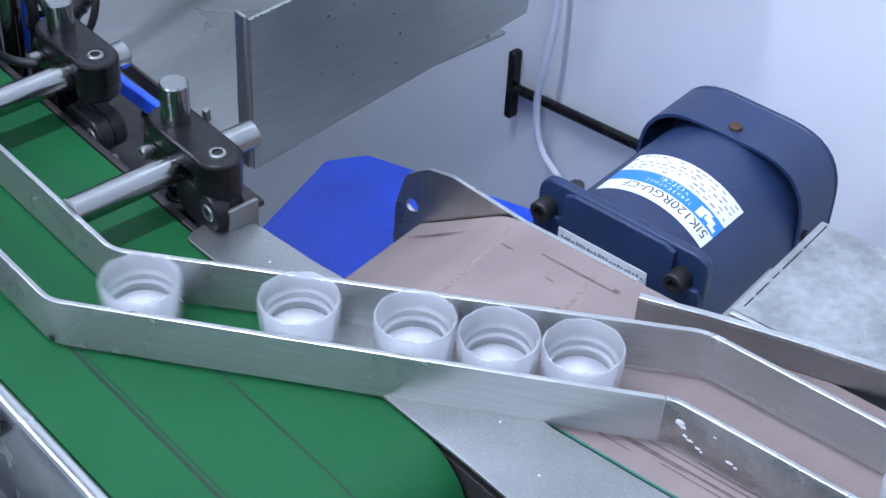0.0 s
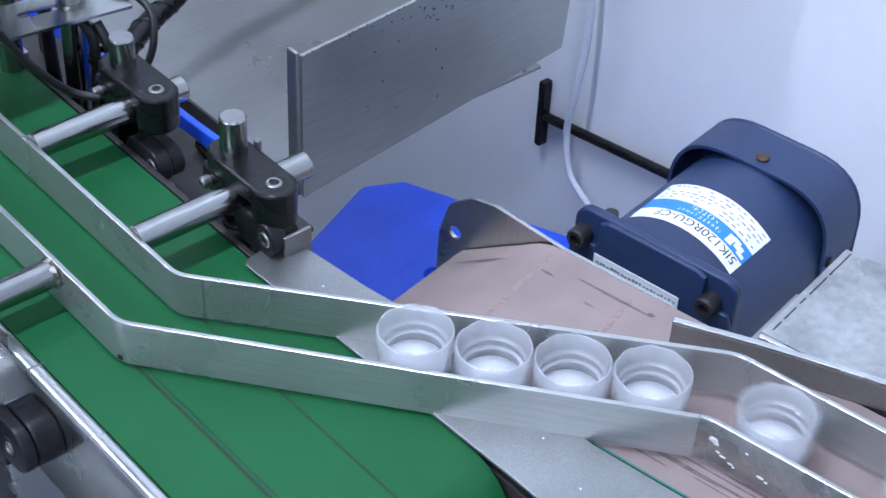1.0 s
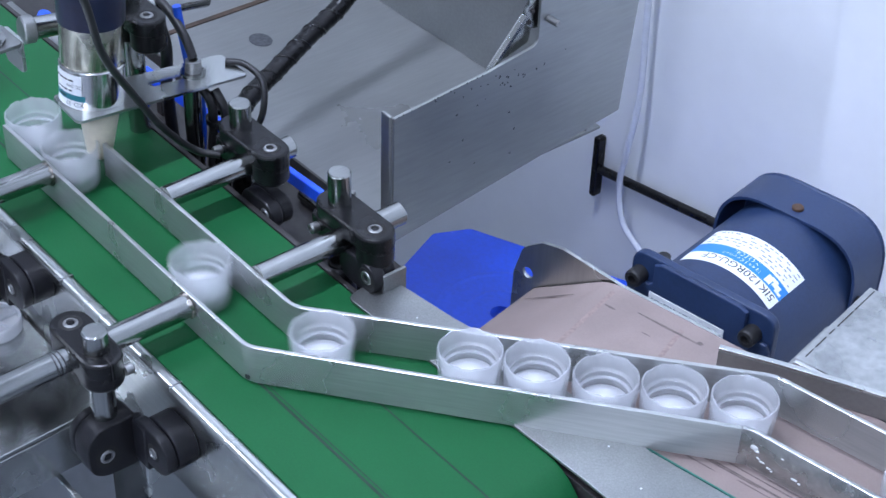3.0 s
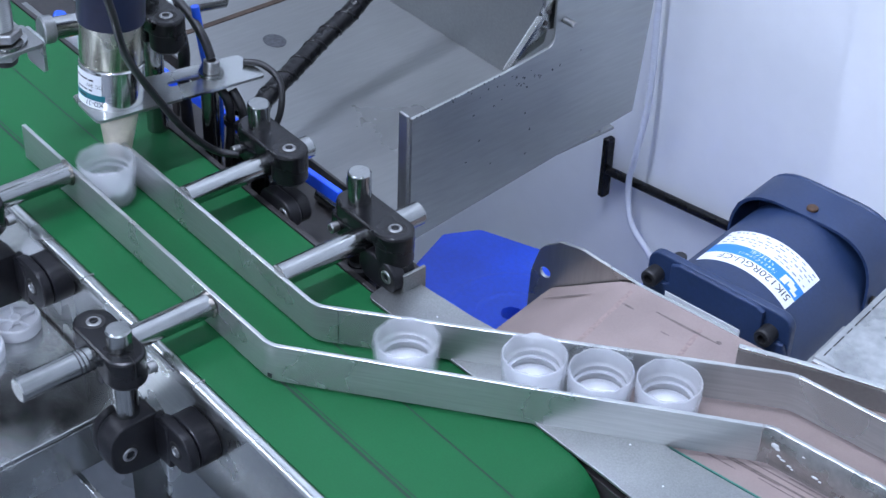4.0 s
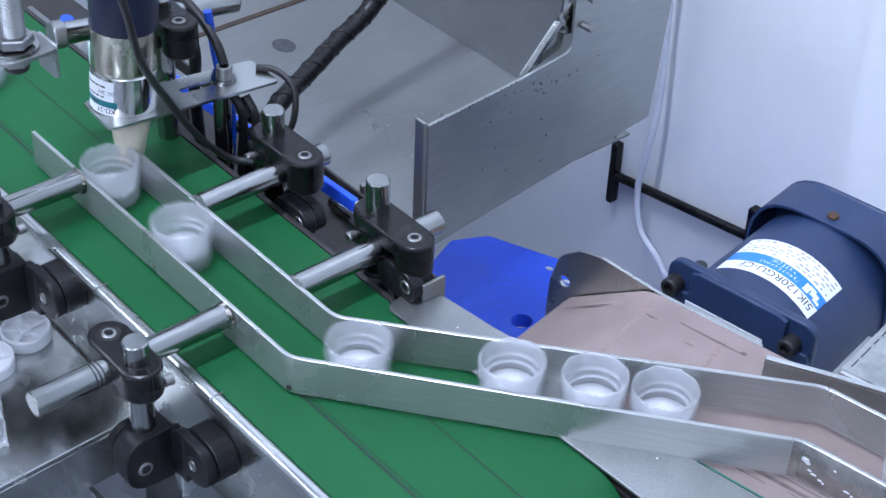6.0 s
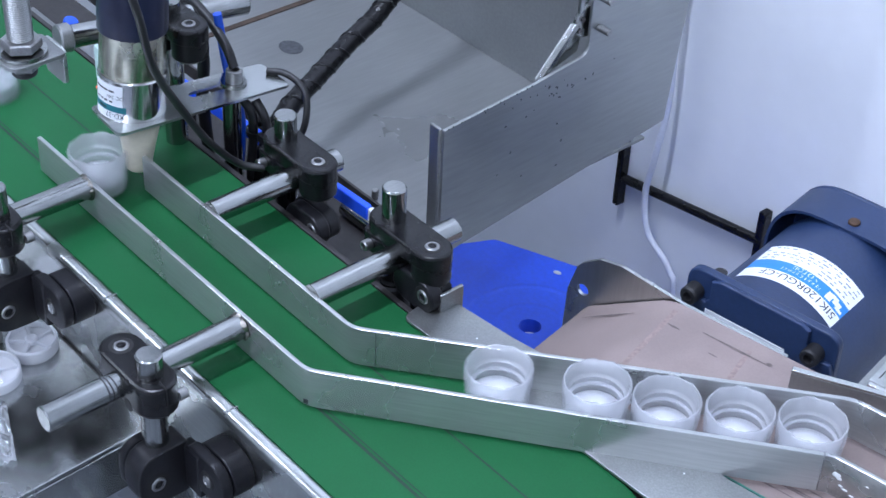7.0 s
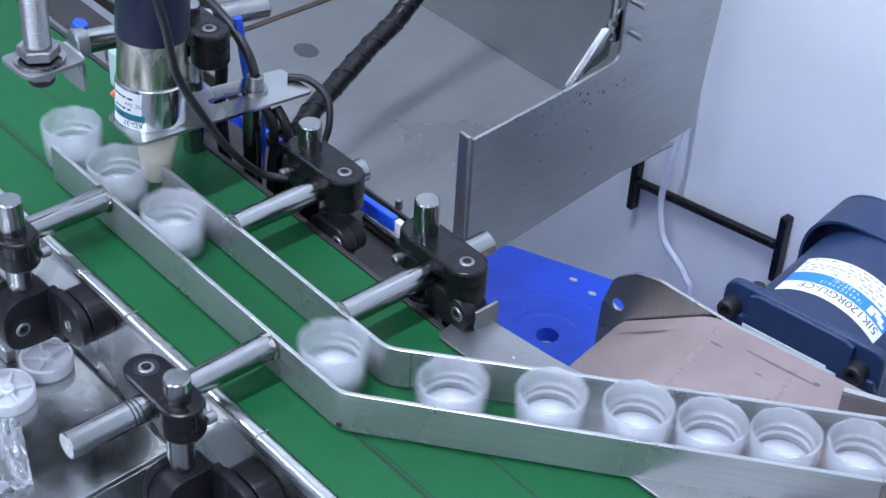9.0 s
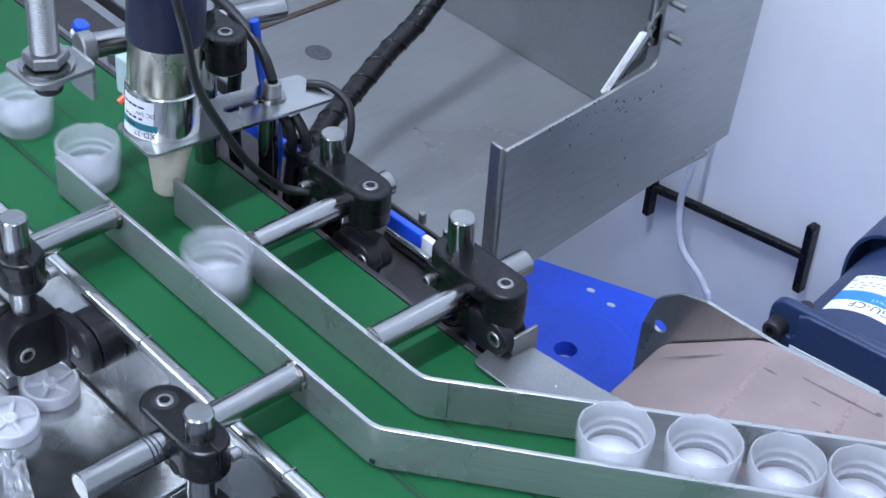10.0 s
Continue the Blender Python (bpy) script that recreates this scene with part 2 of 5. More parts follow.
def sweep(points, r, seg=12, bm=None, rings=None):
    """A round cable along the points; rings: a radius factor for each point."""
    bm = bm or bmesh.new()
    pts = [Vector(a) for a in points]
    up, prev = None, None
    for i, p in enumerate(pts):
        d = (pts[min(i + 1, len(pts) - 1)] - pts[max(i - 1, 0)]).normalized()
        up = d.orthogonal().normalized() if up is None else (up - d * up.dot(d)).normalized()
        side, rr = d.cross(up), r * (rings[i] if rings else 1)
        ring = [bm.verts.new(p + (up * math.cos(a) + side * math.sin(a)) * rr) for a in (2 * math.pi * k / seg for k in range(seg))]
        if prev:
            for k in range(seg):
                bm.faces.new((prev[k], prev[(k + 1) % seg], ring[(k + 1) % seg], ring[k]))
        else:
            bm.faces.new(ring[::-1])
        prev = ring
    bm.faces.new(prev)
    return bm


def prism(poly, z0, z1, bev=0.0, m=None, bm=None, seg=2):
    """A flat polygon (x, y) given thickness, with rounded rims."""
    bm = bm or bmesh.new()
    vs = [bm.verts.new((x, y, z0)) for x, y in poly]
    f = bm.faces.new(vs)
    top = [g for g in bmesh.ops.extrude_face_region(bm, geom=[f])["geom"] if isinstance(g, bmesh.types.BMVert)]
    bmesh.ops.translate(bm, vec=(0, 0, z1 - z0), verts=top)
    allv = vs + top
    if bev:
        rims = [e for e in {e for v in allv for e in v.link_edges} if abs(e.verts[0].co.z - e.verts[1].co.z) < 1e-6]
        got = bmesh.ops.bevel(bm, geom=rims, offset=bev, segments=seg, affect="EDGES", profile=0.5)
        allv = list({v for v in got["verts"]} | {v for v in allv if v.is_valid})
    if m is not None:
        bmesh.ops.transform(bm, matrix=m, verts=[v for v in allv if v.is_valid])
    return bm


def rounded(poly, radii, n=6):
    """The polygon with its corners rounded, one radius each."""
    out, k = [], len(poly)
    for i, r in enumerate(radii if isinstance(radii, (list, tuple)) else [radii] * k):
        a, b, c = (Vector((*poly[j % k], 0)) for j in (i - 1, i, i + 1))
        if r <= 0:
            out.append((b.x, b.y))
            continue
        u, v = (a - b).normalized(), (c - b).normalized()
        d = min(r / max(math.tan(u.angle(v) / 2), 1e-4), (a - b).length * 0.49, (c - b).length * 0.49)
        p, q = b + u * d, b + v * d
        for j in range(n + 1):
            t = j / n
            w = (1 - t) ** 2 * p + 2 * t * (1 - t) * b + t * t * q
            out.append((w.x, w.y))
    return out


def capsule(x0, x1, y, r, n=10):
    """An outline with two round ends, along x."""
    a = [(x1 + r * math.cos(t), y + r * math.sin(t)) for t in (math.pi * (k / n - 0.5) for k in range(n + 1))]
    return a + [(x0 - r * math.cos(t), y - r * math.sin(t)) for t in (math.pi * (k / n - 0.5) for k in range(n + 1))]


def band(points, thick, z0, z1, turn_r=5.0, n=5, bm=None, bev=0.35):
    """An upright metal strip bent along the points (x, y), with rounded bends."""
    pts = [Vector((*p, 0)) for p in points]
    line = [pts[0]]
    for a, b, c in zip(pts, pts[1:], pts[2:]):
        u, v = (a - b).normalized(), (c - b).normalized()
        p, q = b + u * turn_r, b + v * turn_r
        line += [(1 - t) ** 2 * p + 2 * t * (1 - t) * b + t * t * q for t in (k / n for k in range(n + 1))]
    line.append(pts[-1])
    left, right = [], []
    for i, p in enumerate(line):
        d = (line[min(i + 1, len(line) - 1)] - line[max(i - 1, 0)]).normalized()
        s = Vector((-d.y, d.x, 0)) * thick / 2
        left.append(((p + s).x, (p + s).y))
        right.append(((p - s).x, (p - s).y))
    return prism(left + right[::-1], z0, z1, bev, bm=bm)


def socket_bolt(name, p, q, r, parent, label="zinc socket-head bolt", hexr=0.62):
    """A bolt head from its seat p to its top q, with a hexagon recess."""
    m, n = axis(p, q)
    bm = lathe([(0, 0), (r, 0), (r, n - 0.5), (r - 0.5, n), (r * hexr, n)], m, 20)
    b2 = lathe([(r * hexr, n), (r * hexr, n * 0.45), (0, n * 0.45)], m, 6, bm)
    return part(name, b2, BOLT, parent, label)

# ---------------------------------------------------------------- room
def slab(name, lo, hi, material, label, kind="structure"):
    return tagged(part(name, rbox(lo, hi, 0), material), label, "", "", kind)


X0, X1, Y0, WALL_Y = -6000, 3200, -2600, 522.0
slab("floor", (X0, Y0, FLOOR_Z - 50), (X1, WALL_Y + 80, FLOOR_Z), FLOOR, "grey coated factory floor")
slab("ceiling", (X0, Y0, CEIL_Z), (X1, WALL_Y + 80, CEIL_Z + 60), CEIL, "plain white ceiling")
slab("wall_north", (X0, WALL_Y, FLOOR_Z), (X1, WALL_Y + 80, CEIL_Z), WALL, "glossy white panel wall behind the machine")
slab("wall_south", (X0, Y0 - 80, FLOOR_Z), (X1, Y0, CEIL_Z), WALL, "plain white panel wall")
slab("wall_west", (X0 - 80, Y0 - 80, FLOOR_Z), (X0, WALL_Y + 80, CEIL_Z), WALL, "plain white panel wall")
slab("wall_east", (X1, Y0 - 80, FLOOR_Z), (X1 + 80, WALL_Y + 80, CEIL_Z), WALL, "plain white panel wall")
for lx, ly, long_, watts_ in LAMPS:
    hl = long_ * 500
    tl = thing("tube_light", lx * 1000, ly * 1000, CEIL_Z, "unseen white fluorescent tube light fixed under the ceiling", "lamp", "tube lights")
    part("body", rbox((lx * 1000 - 60, ly * 1000 - hl - 20, CEIL_Z - 14), (lx * 1000 + 60, ly * 1000 + hl + 20, CEIL_Z - 1), 3), CEIL, tl)
    for dx in (-72, 72):
        part("tube", rod((lx * 1000 + dx, ly * 1000 - hl, CEIL_Z - 30), (lx * 1000 + dx, ly * 1000 + hl, CEIL_Z - 30), 13), GLOW, tl, "glowing glass tube")


def sheet(poly, holes, z0, z1, m=None):
    """A flat plate with round or shaped holes right through it."""
    bm = bmesh.new()
    edges = []
    for loop_ in [poly] + holes:
        vs = [bm.verts.new((x, y, z0)) for x, y in loop_]
        edges += [bm.edges.new((vs[k], vs[(k + 1) % len(vs)])) for k in range(len(vs))]
    bmesh.ops.triangle_fill(bm, use_beauty=True, use_dissolve=False, edges=edges)
    faces = list(bm.faces)
    top = [g for g in bmesh.ops.extrude_face_region(bm, geom=faces)["geom"] if isinstance(g, bmesh.types.BMVert)]
    bmesh.ops.translate(bm, vec=(0, 0, z1 - z0), verts=top)
    if m is not None:
        bmesh.ops.transform(bm, matrix=m, verts=bm.verts)
    return bm


def circle(x, y, r, n=20):
    return [(x + r * math.cos(2 * math.pi * k / n), y + r * math.sin(2 * math.pi * k / n)) for k in range(n)]


XZ = Matrix(((1, 0, 0, 0), (0, 0, 1, 0), (0, 1, 0, 0), (0, 0, 0, 1)))   # (x, z) outlines given depth along y
YZ = Matrix(((0, 0, 1, 0), (1, 0, 0, 0), (0, 1, 0, 0), (0, 0, 0, 1)))   # (y, z) outlines given depth along x

# ---------------------------------------------------------------- belt conveyor with the green belt
BELT_Y0, BELT_Y1, ROLL_X, ROLL_R, BELT_X = -24.2, 76.0, 119.0, 25.0, -5600.0
conv = thing("belt_conveyor", -200, 22, FLOOR_Z, "belt conveyor with a flat green belt in a stainless steel frame", "conveyor")
bm = bmesh.new()
loop = [(BELT_X, -1.0), (ROLL_X, -1.0)] + [(ROLL_X + ROLL_R * math.sin(a), -26 + ROLL_R * math.cos(a)) for a in (math.pi * k / 20 for k in range(1, 21))] + [(BELT_X, -51.0)]
inner = [(x if x < ROLL_X + 1 else ROLL_X + (x - ROLL_X) * 0.93, -26 + (z + 26) * 0.93) for x, z in loop]
rows_ = [[bm.verts.new((x, y, z)) for x, z in line_] for line_, y in ((loop, BELT_Y0), (loop, BELT_Y1), (inner, BELT_Y1), (inner, BELT_Y0))]
for r1, r2 in zip(rows_, rows_[1:] + rows_[:1]):
    for k in range(len(r1) - 1):
        bm.faces.new((r1[k], r1[k + 1], r2[k + 1], r2[k]))
belt = part("belt", bm, BELT_GREEN, conv, "smooth green belt with dark lengthwise lines")
# thin lengthwise lines in a much darker green than the belt
for y, w in ((3.4, 0.75), (5.6, 0.3), (38.5, 0.45)):
    arc = [(ROLL_X + (ROLL_R + 0.12) * math.sin(a), -26 + (ROLL_R + 0.12) * math.cos(a)) for a in (math.pi * k / 20 for k in range(0, 12))]
    bm = bmesh.new()
    pr = [[bm.verts.new((x, yy, z)) for x, z in [(BELT_X, -0.88)] + arc] for yy in (y - w, y + w)]
    for k in range(len(arc)):
        bm.faces.new((pr[0][k], pr[0][k + 1], pr[1][k + 1], pr[1][k]))
    part("belt_line", bm, LINE_GREEN, belt, "dark lengthwise line")
part("end_roller", rod((ROLL_X, BELT_Y0 + 2, -26), (ROLL_X, BELT_Y1 - 2, -26), 22.5, 1), STEEL_ROD, conv, "steel end roller")
part("bearing_bolt", rod((ROLL_X + 18, 78, -30), (ROLL_X + 18, 84, -30), 5, 0.6, 6), BOLT, conv)
# near side plate with a rolled top edge
prof = rounded([(-25.0, -62.0), (-25.0, 1.6), (-32.0, 1.6), (-32.0, -5.0), (-28.6, -9.0), (-28.6, -62.0)], [0, 3.0, 3.0, 2, 2, 0])
part("side_plate", prism(prof, BELT_X, 158, 0, YZ), STEEL, conv, "stainless side plate with a rounded top edge")
for x, w in ((-116.0, 0.9), (-17.0, 0.8)):
    part("edge_joint", rbox((x, -32.2, -1.5), (x + w, -24.9, 1.72), 0.12), STEEL_BEAD, conv, "notch in the rounded edge")
part("side_plate", rbox((BELT_X, 78.0, -62), (40, 81.0, -2.2), 0.4), DARK, conv, "dark side plate")
part("end_plate", rbox((40.2, 78.0, -90), (175, 81.0, -6), 0.4), DARK, conv, "dark end bearing plate")
part("cable_shelf", rbox((-900, 81.2, -42), (-62, 140, -39), 0.4), DARK, conv, "dark shelf under the tray")
for x, y, z in ((-128, 104, -39), (-76, 98, -39), (-160, 110, -39)):
    part("shelf_screw", rod((x, y, z), (x, y, z + 2.2), 2.2, 0.5, 10), BOLT, conv)
part("bed_plate", rbox((BELT_X, BELT_Y0 + 1, -7), (ROLL_X - 12, BELT_Y1 - 1, -3.6), 0), STEEL, conv)
for x in (-2200, -700, -60):
    for y in (-20, 65):
        part("leg", rbox((x - 20, y - 15, FLOOR_Z), (x + 20, y + 15, -62.2), 2), STEEL_V, conv)

# ---------------------------------------------------------------- guide rails
RAIL_T, RAIL_Z0, RAIL_Z1 = 2.2, 0.4, 21.0
YAW2 = 10.0
CY, SY = math.cos(radians(YAW2)), math.sin(radians(YAW2))
B1, B2 = (0.0, 0.0), (176.5, 139.5)
END_N, END_F = (B2[0] + 1300 * CY, B2[1] + 1300 * SY), (160 + 1300 * CY, 174 + 1300 * SY)
rail_n = thing("guide_rail", 0, 0, 0, "bent stainless guide rail, scuffed beyond its second bend", "guide rail", "guide rails")
part("strip", band([(-228, 0), B1, (B2[0] - 3.2, B2[1] - 2.6)], RAIL_T, RAIL_Z0, RAIL_Z1), RAIL, rail_n)
part("scuffed_strip", band([(B2[0] - 3.0, B2[1] - 2.4), B2, END_N], RAIL_T, RAIL_Z0, RAIL_Z1, 2.5), STEEL_SCUFF, rail_n, "scuffed, glue-smeared length of steel strip")
GLUE = mat("dried_glue", (0.62, 0.63, 0.62), 0.22, 0, 300, 0.1, 0.2, 500)
for along, up, w, h_ in ((3.2, 12.5, 2.0, 1.5), (4.6, 11.4, 1.4, 0.8), (6.0, 8.0, 1.0, 0.6), (8.0, 7.0, 1.5, 0.5), (11.5, 5.6, 1.2, 0.5), (13.0, 4.8, 0.7, 0.4), (24.0, 7.0, 1.6, 0.6), (26.5, 6.2, 0.8, 0.5), (52.0, 6.0, 1.5, 1.0), (17.0, 14.5, 0.8, 0.4)):
    bm = bmesh.new()
    bmesh.ops.create_icosphere(bm, subdivisions=2, radius=1.0)
    for v in bm.verts:
        v.co *= 1 + 0.45 * noise.noise(v.co * 1.4 + Vector((along, up, 0)))
    m = Matrix.Translation((B2[0] + along * CY + 1.15 * SY, B2[1] + along * SY - 1.15 * CY, up)) @ Matrix.Rotation(radians(YAW2), 4, "Z") @ Matrix.Diagonal((w, 0.35, h_, 1))
    bmesh.ops.transform(bm, matrix=m, verts=bm.verts)
    part("glue_drop", bm, GLUE, rail_n, "drop of dried white glue", sharp=180)
part("pen_mark", rbox((-0.9, -1.45, 2.2), (1.5, -1.0, 4.6), 0.2, Matrix.Rotation(radians(20), 4, "Z")), INK, rail_n, "black mark at the bend")
rail_f = thing("guide_rail", -10, 33, 0, "bent stainless guide rail with a weld line near its bend", "guide rail", "guide rails")
part("strip", band([(-181, 33), (-10, 33), (160, 174), END_F], RAIL_T, RAIL_Z0, RAIL_Z1), RAIL, rail_f)
part("weld_line", rbox((-0.25, -0.5, RAIL_Z0 + 0.6), (0.25, 0.5, RAIL_Z1 - 0.3), 0.1, Matrix.Translation((-1.0, 39.3, 0)) @ Matrix.Rotation(radians(39.7), 4, "Z")), STEEL_BEAD, rail_f, "thin dark weld line")
outer = thing("guard_strip", 125, 178, -2, "dark steel guard strip beside the tan belt", "guard", turn=0)
part("strip", band([(124.3, 177.4), (150.7, 191.7), (173.2, 202.8), (208, 218.5), (360, 282)], 2.4, -1.8, 10.6, 6), STEEL_PANEL, outer)
# same line as the strip, its top set in a brighter steel
part("top_edge", band([(124.3, 177.4), (150.7, 191.7), (173.2, 202.8), (208, 218.5), (360, 282)], 3.0, 10.7, 12.2, 6), STEEL, outer, "top edge in a brighter steel than the strip")
ROD_R = 6.0
ROD_A, ROD_B = (-234.5, 26.0, 67.2), (-221.7, 126.0, 59.8)


def guide_rod(x, z, y0, y1, label, weld, marks=()):
    t = thing("guide_rod", x, (y0 + y1) / 2, z, label, "rod", "guide rods")
    free, fixed = (y1, y0) if weld is None else (y0, y1)
    d_ = 1 if free > fixed else -1
    m, n = axis((x, fixed, z), (x, free, z))
    part("bar", lathe([(0, 0), (ROD_R, 0), (ROD_R, n - 0.6), (ROD_R - 0.6, n), (0, n)], m, 40), STEEL_ROD, t)
    if weld is None:
        return t
    bm = lathe([(ROD_R - 0.3, 0.1), (ROD_R + 0.9, 0.1), (ROD_R + 0.7, 0.8), (ROD_R + 0.1, 1.9), (ROD_R - 0.3, 2.2)], m, 40)
    for v in bm.verts:
        q_ = noise.noise(v.co * 0.55 + Vector((x, 0, 0)))
        v.co += Vector((v.co.x - x, 0, v.co.z - z)) * 0.10 * q_ + Vector((0, d_ * max(q_, -0.4) * 1.3, 0))
    part("weld_bead", bm, WELD, t, "rough, heat-stained weld bead")
    for y in marks:
        part("pen_mark", lathe([(ROD_R + 0.05, -0.35), (ROD_R + 0.12, 0), (ROD_R + 0.05, 0.35)], Matrix.Translation((x, y, z)) @ Matrix.Rotation(radians(90), 4, "X") @ Matrix.Rotation(radians(random.uniform(-7, 7)), 4, "Y"), 24), INK, t, "black pen ring")
    return t


guide_rod(-41.0, 18.0, 34.1, 120.5, "round steel rod welded to the guide rail", None)
guide_rod(-122.5, 18.4, 34.1, 111.5, "round steel rod welded to the guide rail", None)
guide_rod(-47.5, 14.5, -101, -1.2, "round steel rod with black pen rings, welded to the rail", -2.2, (-68.5, -70.6, -72.2))
guide_rod(-178.5, 17.6, -118, -1.2, "round steel rod welded to the guide rail", -2.2)
slant = thing("guide_rod", -215, 70, 62, "round steel rod carrying the sensor bracket", "rod", "guide rods")
part("bar", rod(ROD_A, ROD_B, ROD_R, 0.8), STEEL_ROD, slant)


# ---------------------------------------------------------------- cross clamps on their posts
def cross_clamp(px, py, bx, ztop, zbot, side, label):
    """A nylon clamp joining a post at (px, py) to a rod; bx: where its bolt is; side: +1 when its split end looks to +y."""
    t = thing("cross_clamp", (px + bx) / 2, py, zbot, label, "clamp", "cross clamps")
    lo, hi = min(px, bx), max(px, bx)
    d = 1 if bx > px else -1
    bm = prism(capsule(lo - (3 if d > 0 else 0), hi + (0 if d > 0 else 3), py, 9.8), ztop - (9 if side > 0 else 16), ztop, 1.4)
    part("bridge", bm, BLACK, t, "rounded top bridge")
    bm = lathe([(0, ztop - 19), (8.2, ztop - 19), (9.6, ztop - 17.4), (9.7, ztop - 8), (0, ztop - 8)], Matrix.Translation((bx, py, 0)), 32)
    part("round_end", bm, BLACK, t, "round clamping end")
    if side < 0:
        # no real gap: a thin proud strip carries the split's shade as colour
        part("split", rbox((px + 6.5, py - 0.3, ztop - 15.6), (px + 12.9, py + 0.3, ztop + 0.06), 0), HOLE_SHADE, t, "dark strip painted as a shaded split in the gripping end")
    for w in (-1, 1) if side > 0 else ():
        near_, end_ = px + d * 9.5, px - d * 12.6
        half = [(near_, py + w * 0.3), (end_, py + w * 0.3), (end_, py + w * 9.7), (near_, py + w * 9.7)]
        radii = [0.3, 0.6, 8.0, 3.0]
        if w * d > 0:
            half, radii = half[::-1], radii[::-1]
        part("jaw", prism(rounded(half, radii), zbot, ztop - 8.4, 1.2), BLACK, t, "one half of the split end")
    # flat dark ring paints the shaded recess round the bolt
    part("bolt_well", lathe([(5.5, ztop + 0.04), (5.1, ztop + 0.16), (3.6, ztop + 0.12)], Matrix.Translation((bx, py, 0)), 24), HOLE_SHADE, t)
    socket_bolt("bolt", (bx, py, ztop - 1), (bx, py, ztop + 0.5), 3.6, t)
    sx = px - d * 5.5
    socket_bolt("pinch_screw", (sx, py - side * 9.6, ztop - 14), (sx, py - side * 14, ztop - 14), 2.7, t)
    part("screw_hole", lathe([(3.3, 0), (2.9, 0.3), (0, 0.3)], Matrix.Translation((px + d * 3.5, py + side * 9.75, ztop - 15)) @ Matrix.Rotation(radians(-90 * side), 4, "X"), 20), HOLE_SHADE, t)
    return t


def post(px, py, z0, z1):
    t = thing("clamp_post", px, py, z0, "upright round steel post with a bright cut end", "post", "clamp posts")
    part("bar", rod((px, py, z0), (px, py, z1), 5.9, 0.7), STEEL_ROD, t)


def far_foot(px, py, up=0.0):
    """The black swivel foot of a far post."""
    t = thing("swivel_clamp", px + 6, py, -42, "black nylon swivel clamp on the dark side plate", "clamp", "swivel clamps")
    part("lug", prism(capsule(px + 20, px + 32, -4.5, 8.6), py - 9.5, py - 2, 1.2, XZ), GREY_NYLON, t, "round swivel lug")
    part("back_lug", prism(capsule(px + 16, px + 30, -5.5, 8.4), py - 1.5, py + 6, 1.2, XZ), GREY_NYLON, t, "rear half of the lug")
    part("collar", lathe([(6.4, -38.6), (10.5, -38.6), (10.5, -20), (9.6, -18.6), (6.4, -18.6)], Matrix.Translation((px, py, 0)), 32, None, True), GREY_NYLON, t, "collar round the post")
    part("bolt_well", lathe([(5.6, 0.05), (5.2, 0.2), (3.8, 0.15)], Matrix.Translation((px + 34, py - 9.5, -3)) @ Matrix.Rotation(radians(90), 4, "X"), 24), HOLE_SHADE, t)
    socket_bolt("bolt", (px + 34, py - 8.5, -3), (px + 34, py - 10.2, -3), 3.7, t)
    for ob in t.children:
        ob.data.transform(Matrix.Translation((0, 0, up * MM)))
    part("stem", rod((px + 20, py + 1, -39), (px + 20, py + 1, up - 8), 4.5, 0.5, 16), GREY_NYLON, t)
    if up:
        part("tab", rbox((px + 39, py - 4, -39), (px + 41, py + 10, up - 1), 0.5), STEEL_BEAD, t, "upright steel tab")


for px, bx in ((-52.5, -24.0), (-139.0, -112.0)):
    post(px, 91.0, -38.8, 49 if px > -100 else 45)
    cross_clamp(px, 91.0, bx, 31.0, 11.5, 1, "black nylon cross clamp gripping a post and a rod")
    far_foot(px, 91.0, 12.0 if px > -100 else 0.0)
post(-212, 72, -40, 84)
cross_clamp(-212, 72, -194, 78.0, 60, 1, "black nylon cross clamp gripping a post and a rod")


